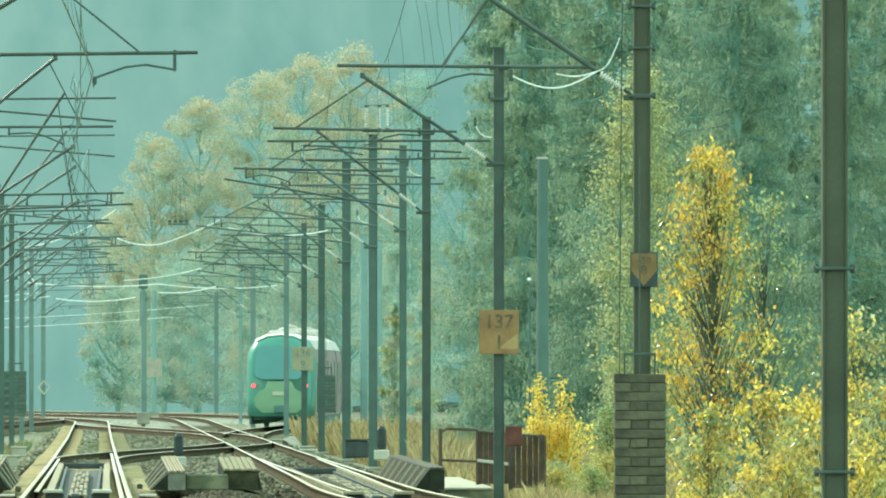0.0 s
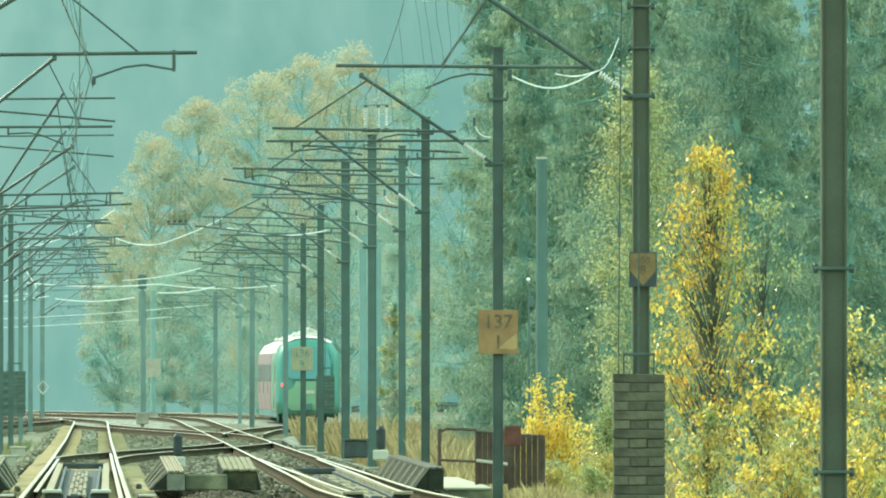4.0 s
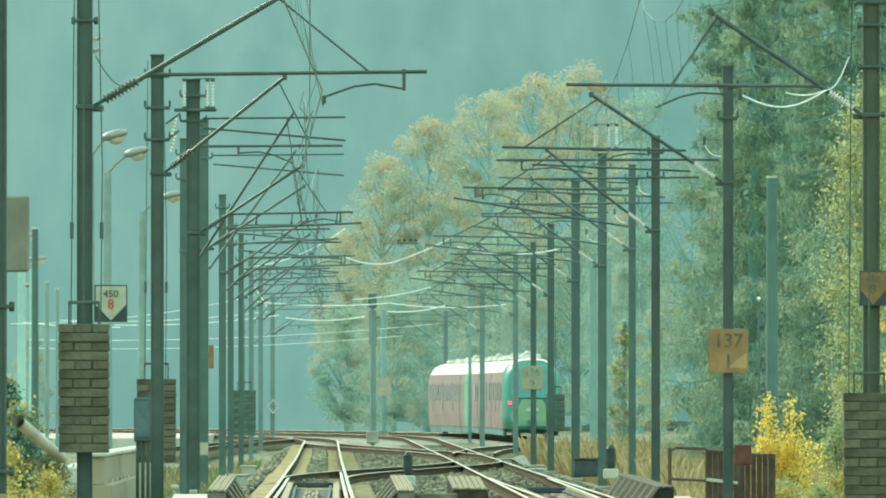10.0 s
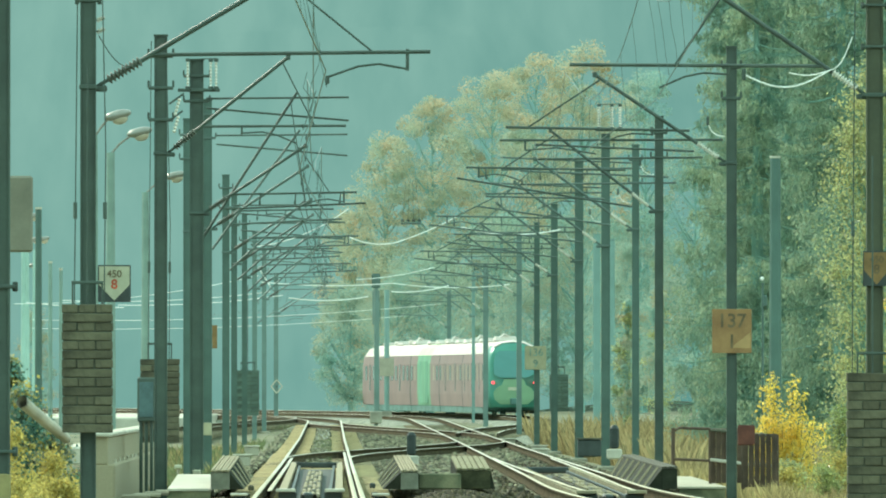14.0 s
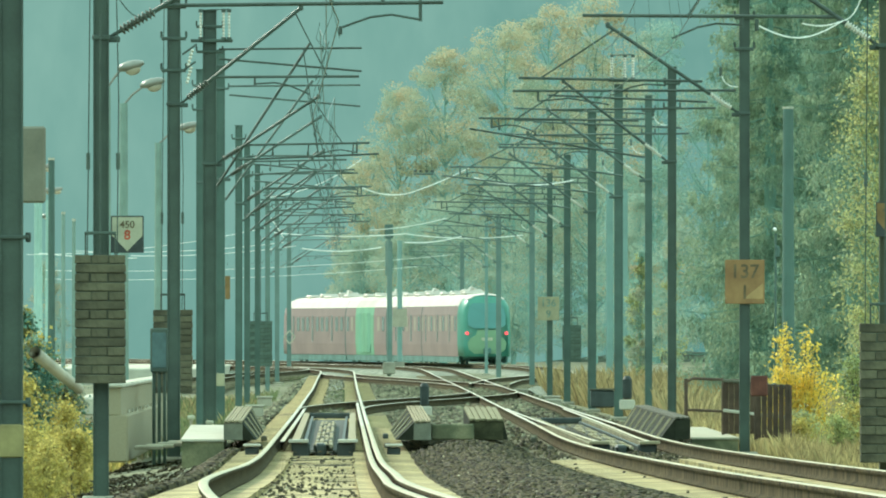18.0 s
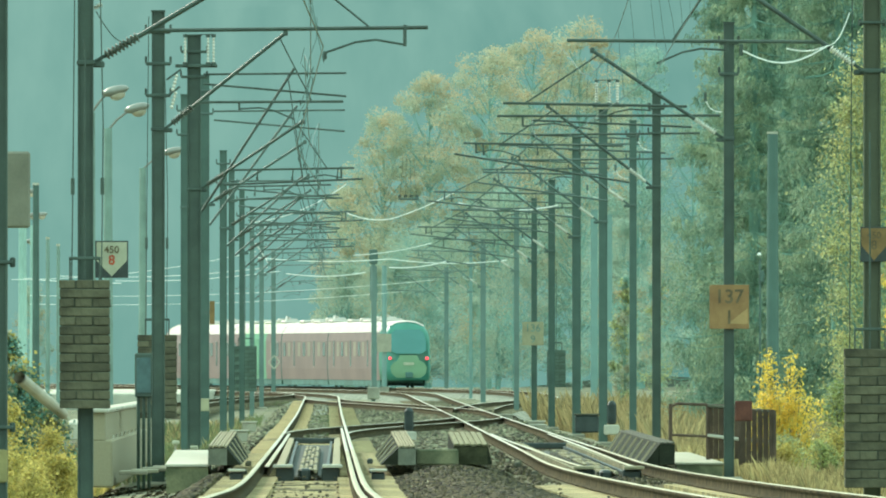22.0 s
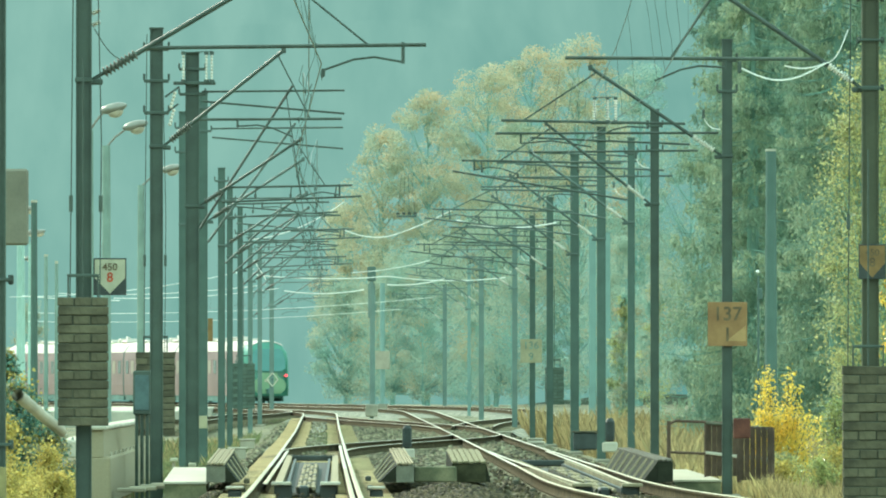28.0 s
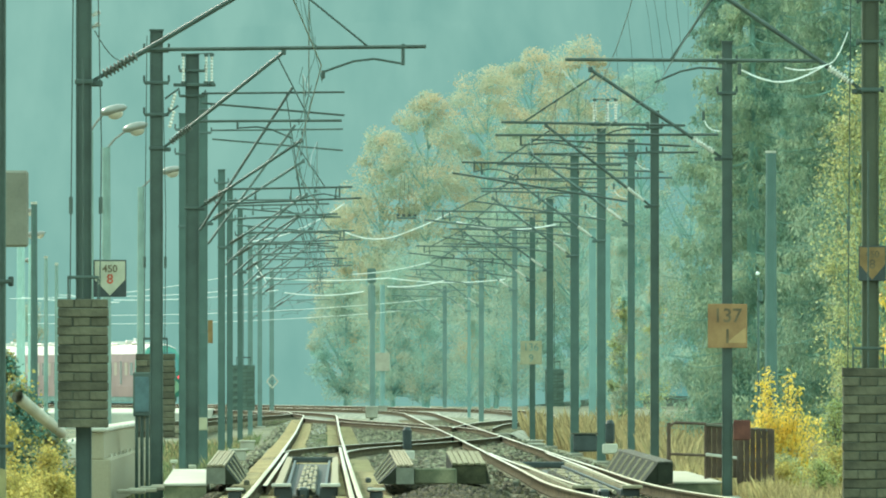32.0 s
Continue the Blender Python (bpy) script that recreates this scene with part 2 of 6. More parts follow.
def bar(pts, r, sides=8):
    return tube(bmesh.new(), pts, r, sides)


def raw(name, verts, faces, material, parent=None, smooth=False):
    """A mesh from arrays: verts n x 3, faces n x 3 or n x 4."""
    verts, faces = np.asarray(verts, np.float32), np.asarray(faces, np.int32)
    k = faces.shape[1]
    me = bpy.data.meshes.new(name)
    me.vertices.add(len(verts))
    me.vertices.foreach_set("co", verts.ravel())
    me.loops.add(faces.size)
    me.loops.foreach_set("vertex_index", faces.ravel())
    me.polygons.add(len(faces))
    me.polygons.foreach_set("loop_start", np.arange(0, faces.size, k, dtype=np.int32))
    me.update(calc_edges=True)
    me.validate()
    me.materials.append(material)
    ob = new(name, me)
    ob.parent = parent
    return ob


def spray(centres, length, width, rng, droop=0.0, fold=0.25):
    """Leaves: a bent pair of triangles at each centre, turned at random, or hanging by droop."""
    n = len(centres)
    a = rng.normal(size=(n, 3))
    a[:, 2] = a[:, 2] * (1 - droop) - droop * 2.2
    a /= np.linalg.norm(a, axis=1, keepdims=True)
    b = np.cross(a, rng.normal(size=(n, 3)))
    b /= np.linalg.norm(b, axis=1, keepdims=True)
    c = np.cross(a, b)
    ln = (length * rng.uniform(0.6, 1.3, n))[:, None]
    wd = (width * rng.uniform(0.6, 1.3, n))[:, None]
    v = np.stack([centres, centres + a * ln * 0.5 + b * wd + c * wd * fold, centres + a * ln, centres + a * ln * 0.5 - b * wd + c * wd * fold], 1)
    i = np.arange(n)[:, None] * 4
    f = np.concatenate([i + [0, 1, 2], i + [0, 2, 3]])
    return v.reshape(-1, 3), f


def lerp(x, pts):
    return float(np.interp(x, [p[0] for p in pts], [p[1] for p in pts]))


# ---- the ground and the line of the tracks (y: metres from the camera along the line) ----
NEAR_Z = [(0, 0.62), (60, 0.5), (87, 0.43), (105, 0.33), (122, 0.2), (140, 0.08), (160, 0.01), (180, 0), (263, -0.04), (415, 0.0), (500, 0.17), (625, 0.40), (800, 0.62), (1300, 0.9)]
FAR_Z = [(0, 0.62), (60, 0.55), (78, 0.475), (87, 0.416), (99, 0.347), (113, 0.272), (126, 0.212), (135, 0.171), (150, 0.107), (166, 0.044), (180, 0.004), (200, -0.006), (240, -0.02), (266, -0.036), (340, -0.018), (380, 0.0), (433, 0.042), (457, 0.09), (510, 0.18), (625, 0.40), (800, 0.62), (1300, 0.9)]
# level to which the heights on the outer row of masts are given
MAST_Z = [(0, 0.6), (60, 0.5), (96, 0.34), (154, 0.27), (216, 0.28), (341, 0.28), (432, 0.22), (520, 0.22), (625, 0.40), (800, 0.62), (1300, 0.9)]


def soft(y, pts):
    """A smoothed height along the line."""
    return sum(lerp(y + d, pts) for d in (-12, -6, 0, 6, 12)) / 5


def near_x(y):
    bend = 0.42 * max(0.0, (95 - y) / 25) ** 1.6 if y < 95 else 0.0
    return bend - 0.02 - (max(0.0, y - 560) ** 2) / 1400.0


def far_x(y):
    return sum(far_line(y + d) for d in (-6, -3, 0, 3, 6)) / 5


def far_line(y):
    return lerp(y, [(0, 4.42), (190, 4.42), (221, 4.56), (266, 4.73), (298, 4.82), (340, 4.92), (385, 5.02), (440, 5.05), (510, 4.95), (607, 4.8), (2000, 4.8)]) - (max(0.0, y - 590) ** 2) / 1500.0


TRAIN_X = [(380, 5.0), (440, 5.45), (475, 6.35), (500, 7.5), (520, 8.88), (540, 9.64), (560, 10.03), (580, 10.2), (600, 10.24), (620, 9.94), (640, 9.36), (660, 8.39), (680, 6.95), (700, 4.96), (720, 2.38), (740, -0.77), (760, -4.42), (780, -8.39), (800, -12.44), (820, -16.68), (840, -21.37), (860, -26.51), (880, -32.09), (900, -38.11), (920, -44.58), (940, -51.5), (960, -58.86), (980, -66.66), (1000, -74.9)]


def third_x(y):
    return sum(lerp(y + d, TRAIN_X) for d in (-10, -5, 0, 5, 10)) / 5


def ground_z(x, y):
    """Earth under the ballast and the banks beside it."""
    t = min(1.0, max(0.0, (x - near_x(y)) / 4.9))
    base = soft(y, NEAR_Z) * (1 - t) + soft(y, FAR_Z) * t - 0.42
    side = max(0.0, near_x(y) - 1.9 - x, x - max(far_x(y), near_x(y) + 3) - 2.2)
    base -= 0.35 * min(1.0, side / 2.2) * (1 if y < 420 else max(0.0, 1 - (y - 420) / 80))
    far = max(0.0, y - 940)
    return base + far * 0.012 + 0.06 * noise.noise((x * 0.4, y * 0.12, 0.3)) * min(1.0, side)


def grid_mesh(name, xs, ys, height, material):
    v = [(x, y, height(x, y)) for y in ys for x in xs]
    n = len(xs)
    f = [(j * n + i, j * n + i + 1, (j + 1) * n + i + 1, (j + 1) * n + i) for j in range(len(ys) - 1) for i in range(n - 1)]
    return raw(name, v, f, material)


gx = [-3000, -800, -300, -120, -60, -30, -20, -14] + [-10 + 0.8 * i for i in range(33)] + [18, 22, 28, 40, 70, 150, 400, 900, 3000]
gy = [-400, -100, -20] + [10 * i for i in range(0, 100)] + [1040, 1100, 1200, 1400, 1800, 2600, 4000]
tagged(grid_mesh("ground", gx, gy, ground_z, EARTH), "dry autumn grass and bare earth beside the railway", "ground", kind="structure")


def ballast_bed(name, cx, profile, y0, y1, step=2.0, fill=-0.235, stone=BALLAST, ridge=0.0):
    ys = np.arange(y0, y1 + 0.1, step)
    v, f = [], []
    shape = [(-2.15, -0.62), (-1.45, -0.25), (-0.8, fill), (-0.32, fill), (-0.22, fill + ridge), (0.22, fill + ridge), (0.32, fill), (0.8, fill), (1.45, -0.25), (2.15, -0.62)]
    for y in ys:
        for dx, dz in shape:
            v.append((cx(y) + dx + 0.1 * noise.noise((y * 0.7, dx, 1)), y, soft(y, profile) + dz + (0.04 if abs(dx) > 1 else 0.012) * noise.noise((y * 1.3, dx * 2, 4))))
    k = len(shape)
    for j in range(len(ys) - 1):
        for i in range(k - 1):
            f.append((j * k + i, j * k + i + 1, (j + 1) * k + i + 1, (j + 1) * k + i))
    return tagged(raw(name, v, f, stone), "grey crushed-stone ballast bed under the rails", "ballast", kind="structure")


ballast_bed("ballast_bed", near_x, NEAR_Z, 40, 280)
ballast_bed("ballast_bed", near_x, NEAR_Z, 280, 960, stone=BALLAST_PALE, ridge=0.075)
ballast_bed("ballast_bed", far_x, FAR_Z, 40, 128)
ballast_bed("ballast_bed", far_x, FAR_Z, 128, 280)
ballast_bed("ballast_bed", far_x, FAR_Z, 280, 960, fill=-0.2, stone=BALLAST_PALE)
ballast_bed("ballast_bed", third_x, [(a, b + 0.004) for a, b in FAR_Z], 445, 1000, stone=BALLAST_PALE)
RAIL_SHAPE = [(-0.065, -0.172), (0.065, -0.172), (0.065, -0.155), (0.014, -0.135), (0.014, -0.05), (0.035, -0.038), (0.036, -0.006), (0.028, 0.0), (-0.028, 0.0), (-0.036, -0.006), (-0.035, -0.038), (-0.014, -0.05), (-0.014, -0.135), (-0.065, -0.155)]


def rail(parent, line, label=""):
    """A rail of flat-bottomed section along points of its head."""
    v, f, k = [], [], len(RAIL_SHAPE)
    for i, p in enumerate(line):
        d = Vector(line[min(i + 1, len(line) - 1)]) - Vector(line[max(i - 1, 0)])
        side = Vector((d.y, -d.x, 0)).normalized()
        for a, b in RAIL_SHAPE:
            v.append(Vector(p) + side * a + Vector((0, 0, b)))
    for i in range(len(line) - 1):
        for j in range(k):
            f.append((i * k + j, i * k + (j + 1) % k, (i + 1) * k + (j + 1) % k, (i + 1) * k + j))
    ob = raw("rail", v, f, RAIL_SIDE, parent)
    ob.data.materials.append(RAIL)
    ob.data.materials.append(RAIL_GLINT)
    index = np.zeros(len(f), np.int32)
    head = np.isin(np.arange(len(f)) % k, (6, 7, 8))
    index[head] = 1
    # Heads beyond 225 m take the painted glint.
    index[head & (np.array([line[i // k][1] for i in range(len(f))]) > 225)] = 2
    ob.data.polygons.foreach_set("material_index", index)
    if label:
        ob["label"] = label
    return ob


sleeper_meshes = {}


def sleepers(parent, cx, profile, y0, y1, surface):
    """Concrete sleepers 0.62 m apart, each a piece of the track."""
    y = y0
    while y < y1:
        slope = (cx(y + 1) - cx(y - 1)) / 2
        m = Matrix.Translation((cx(y), y, soft(y, profile) - 0.172)) @ pose(0, 0, 0, 0, 0, -math.degrees(math.atan(slope)))
        if surface.name not in sleeper_meshes:
            bm = bmesh.new()
            for x0, x1, z0, z1 in ((-1.3, -0.45, -0.02, 0.0), (-0.45, 0.45, -0.06, -0.06), (0.45, 1.3, 0.0, -0.02)):
                vs = [bm.verts.new((x, yy, z)) for x, z in ((x0, z0), (x1, z1)) for yy, z in ((-0.13, z), (0.13, z))]
                lo = [bm.verts.new((v.co.x, v.co.y * 1.15, -0.2)) for v in vs]
                for a, b, c, d in ((vs[0], vs[2], vs[3], vs[1]), (vs[0], lo[0], lo[2], vs[2]), (vs[1], vs[3], lo[3], lo[1]), (vs[0], vs[1], lo[1], lo[0]), (vs[2], lo[2], lo[3], vs[3])):
                    bm.faces.new((a, b, c, d))
            sleeper_meshes[surface.name] = part("sleeper", bm, surface, parent)
            sleeper_meshes[surface.name].matrix_basis = m
        else:
            share("sleeper", sleeper_meshes[surface.name], m, parent)
        y += 0.62


def far_sleepers(parent, cx, profile, y0, y1, surface):
    """The further sleepers, too small to tell apart, in one part."""
    v, f, y = [], [], y0
    while y < y1:
        z, i = soft(y, profile) - 0.18, len(v)
        for dx in (-1.3, 1.3):
            for dy in (-0.13, 0.13):
                v += [(cx(y) + dx, y + dy, z), (cx(y) + dx, y + dy, z - 0.15)]
        f += [(i, i + 4, i + 6, i + 2), (i, i + 1, i + 5, i + 4), (i + 2, i + 6, i + 7, i + 3), (i, i + 2, i + 3, i + 1), (i + 4, i + 5, i + 7, i + 6)]
        y += 0.62
    return tagged(raw("distant_sleepers", v, f, surface, parent), kind="stuff")


def track(label, cx, profile, y0, y1, first, last, timber=None):
    t = tagged(new("railway_track"), label, "railway track", "tracks", "structure")
    ys = list(np.arange(y0, y1, 3.0))
    for s in (-0.7525, 0.7525):
        rail(t, [(cx(y) + s, y, soft(y, profile)) for y in ys])
    sleepers(t, cx, profile, first, timber or last, SLEEPER)
    if timber:
        sleepers(t, cx, profile, timber, last, TIMBER_SLEEPER)
    far_sleepers(t, cx, profile, last if last > first else y0 + 3, 560, SLEEPER if last > first and not timber else TIMBER_SLEEPER)
    return t


def cross_x(y, y0, y1, a, b):
    """A crossover from the line a at y0 to the line b at y1."""
    k = min(1.0, max(0.0, (y - y0) / (y1 - y0)))
    k = k * k * (3 - 2 * k)
    return a(y) * (1 - k) + b(y) * k


def crossover(y0, y1, a, b, pa, pb, label):
    t = tagged(new("crossover_track"), label, "railway track", "tracks", "structure")
    for s in (-0.7525, 0.7525):
        pts = []
        for y in np.arange(min(y0, y1), max(y0, y1) + 0.1, 3.0):
            k = min(1.0, max(0.0, (y - y0) / (y1 - y0)))
            pts.append((cross_x(y, y0, y1, a, b) + s, y, soft(y, pa) * (1 - k) + soft(y, pb) * k + 0.006))
        rail(t, pts)
    lo, hi = min(y0, y1) + 4, max(y0, y1) - 4
    far_sleepers(t, lambda y: cross_x(y, y0, y1, a, b), pa, lo, hi, TIMBER_SLEEPER)
    return t


track("straight track with shiny worn rails on concrete sleepers", near_x, NEAR_Z, 40, 960, 62, 246)
track("parallel track with shiny rails bending into view", far_x, FAR_Z, 40, 960, 62, 246, timber=167)
track("third track curving away to the left", third_x, FAR_Z, 445, 1000, 0, 0)
check = tagged(new("check_rail"), "rusty check rail inside the near rail", "rail", "check rails", "structure")
rail(check, [(near_x(y) + 0.655, y, soft(y, NEAR_Z) - 0.03) for y in np.arange(64, 331, 3.0)])
blades = tagged(new("switch_blades"), "rusty switch blades lying between the far rails", "rail", "check rails", "structure")
for side, a, b in ((-1, 0.36, 183), (1, 0.24, 183)):
    rail(blades, [(far_x(y) + side * (0.68 - a * max(0.0, (290 - y) / (290 - b)) ** 1.3), y, soft(y, FAR_Z) - 0.012) for y in np.arange(b, 291, 3.0)])
guards = tagged(new("guard_rails"), "rusty guard rails along the near track before the crossover", "rail", "check rails", "structure")
rail(guards, [(near_x(y) - 0.63, y, soft(y, NEAR_Z) - 0.03) for y in np.arange(186, 303, 3.0)])
crossover(284, 388, near_x, far_x, NEAR_Z, FAR_Z, "crossover rails joining the two main tracks")
crossover(545, 425, near_x, far_x, NEAR_Z, FAR_Z, "far crossover rails between the main tracks")
crossover(660, 470, near_x, lambda y: -5.6, NEAR_Z, NEAR_Z, "siding rails branching off at the station throat")
rng = np.random.default_rng(5)


def heap(y):
    """Height of the ballast heaped between the tracks."""
    return 0.17 * np.clip((300 - y) / 100, 0, 1)


def stones(label, count, x0, x1, y0, y1, size, stone=STONE):
    """Loose ballast stones: small irregular lumps."""
    base = np.array([(-1, -0.8, -0.6), (1, -0.8, -0.6), (1, 0.8, -0.6), (-1, 0.8, -0.6), (-0.7, -0.6, 0.6), (0.7, -0.6, 0.6), (0.7, 0.6, 0.6), (-0.7, 0.6, 0.6)], float)
    tris = np.array([(4, 5, 6), (4, 6, 7), (0, 1, 5), (0, 5, 4), (1, 2, 6), (1, 6, 5), (2, 3, 7), (2, 7, 6), (3, 0, 4), (3, 4, 7)])
    line = np.arange(y0 - 1, y1 + 1.5, 0.5)
    along = lambda f: np.interp(y, line, [f(q) for q in line])
    y = y0 + (y1 - y0) * rng.random(count) ** 1.3
    x = x0 + (x1 - x0) * rng.random(count)
    xn, xf, zn, zf = along(near_x), along(far_x), along(lambda q: soft(q, NEAR_Z)), along(lambda q: soft(q, FAR_Z))
    dn, df = np.abs(x - xn), np.abs(x - xf)
    dice = rng.random(count)
    bare = (dn < 1.3) & ((dice < 0.965) & ((y < 285) | (dn > 0.3)) | (dn > 0.45)) | (df < 1.4) & ((y < 167) & (dice < 0.998) | (dice < 0.7)) | (np.minimum(np.abs(dn - 0.7525), np.abs(df - 0.7525)) < 0.16)
    t = np.clip((x - xn) / (xf - xn), 0, 1)
    z = zn * (1 - t) + zf * t - 0.175 - 0.6 * np.maximum(0, np.maximum(xn - 1.45 - x, x - xf - 1.45))
    z += np.where((x > xn + 1.3) & (x < xf - 1.3), -0.05 + heap(y) * np.sin(np.pi * np.clip((dn - 1.4) / (xf - xn - 2.8), 0, 1)), 0) + np.where(df < 1.3, -0.012, 0) + np.where(dn < 1.3, np.where((y > 285) & (dn < 0.3), 0.02, -0.012), 0)
    for mid, d in ((zn, dn), (zf, df)):
        z = np.where((d > 1.2) & (d < 2.2), np.maximum(z, mid - 0.225 - 0.53 * np.maximum(0, d - 1.45)), z)
    keep = ~bare
    n = int(keep.sum())
    big = (np.where(dn[keep] < 1.3, 0.6, 1.0) * size * rng.uniform(0.6, 1.55, n))[:, None, None]
    q = base[None] * rng.uniform(0.55, 1.35, (n, 8, 3)) * big
    a = rng.uniform(0, 6.28, n)[:, None]
    c, s = np.cos(a), np.sin(a)
    q = np.stack([q[:, :, 0] * c - q[:, :, 1] * s, q[:, :, 0] * s + q[:, :, 1] * c, q[:, :, 2]], 2)
    q += np.stack([x[keep], y[keep], z[keep] + 0.02], 1)[:, None, :]
    f = (tris[None] + 8 * np.arange(n)[:, None, None]).reshape(-1, 3)
    return tagged(raw("ballast_stones", q.reshape(-1, 3), f, stone), label, "ballast", kind="stuff")


stones("loose dark grey ballast stones between the tracks", 115000, -3.6, 6.2, 64, 150, 0.0215)
stones("loose ballast stones further along the tracks", 52000, -3.4, 6.6, 150, 300, 0.026)
stones("ballast stones further off, paled as by haze", 14000, -3.4, 7.4, 210, 520, 0.045, STONE_PALE)
stones("small pale chips imitating sun glints among the ballast", 16000, -3.6, 6.2, 70, 170, 0.013, GLINT_CHIP)
gx2, gy2 = np.arange(-6.4, -1.2, 0.2), np.arange(84, 222, 2.0)
verge = np.array([[ground_z(a, b) for a in gx2] for b in gy2])
r = np.random.default_rng(6)
vx, vy = r.uniform(-6.2, -1.6, 42000), 86 + 132 * r.random(42000) ** 1.2
lump = r.normal(0, 1, (42000, 6, 3))
lump = lump / np.linalg.norm(lump, axis=2, keepdims=True) * (0.026 * r.uniform(0.6, 1.4, 42000))[:, None, None] * (1, 1, 0.7)
lump += np.stack([vx, vy, verge[((vy - 84) / 2).astype(int), ((vx + 6.4) / 0.2).astype(int)] + 0.015], 1)[:, None, :]
fan = np.array([(0, 1, 2), (0, 2, 3), (0, 3, 4), (0, 4, 5), (1, 3, 5), (2, 4, 1)])
tagged(raw("ballast_stones", lump.reshape(-1, 3), (fan[None] + 6 * np.arange(42000)[:, None, None]).reshape(-1, 3), STONE), "dark ballast stones spread over the verge", "ballast", kind="stuff")
infill = []
for y in np.arange(45, 460, 3.0):
    for k in range(5):
        t = k / 4
        infill.append((near_x(y) + 1.4 + t * (far_x(y) - near_x(y) - 2.8), y, soft(y, NEAR_Z) * (1 - t) + soft(y, FAR_Z) * t - 0.25 + heap(y) * math.sin(math.pi * t)))
n5 = len(infill) // 5
tagged(raw("ballast_bed", infill, [(j * 5 + i, j * 5 + i + 1, (j + 1) * 5 + i + 1, (j + 1) * 5 + i) for j in range(n5 - 1) for i in range(4)], BALLAST), "ballast filling the strip between the two tracks", "ballast", kind="structure")


# ---- the overhead line ----
def insulator(bm, p, q, r=0.07, sheds=9):
    """A ribbed insulator from p to q."""
    p, q = Vector(p), Vector(q)
    pts, rad = [], []
    for i in range(sheds):
        for k, w in ((0.1, 0.45), (0.45, 1.0), (0.6, 1.0), (0.95, 0.45)):
            pts.append(p.lerp(q, (i + k) / sheds))
            rad.append(r * w)
    return tube(bm, pts, rad, 8)


def post_mesh(h, w, foot):
    """A box post with a thin flange proud at either edge."""
    bm = bmesh.new()
    z = (h - foot) / 2 + foot
    for e in (-1, 1):
        box(bm, (e * w * 0.45, 0, z), (w * 0.1, w, h - foot), w * 0.02)
    box(bm, (0, -0.3 * w, z), (w * 0.8, w * 0.12, h - foot))
    box(bm, (0, 0.36 * w, z), (w * 0.8, w * 0.1, h - foot))
    return bm


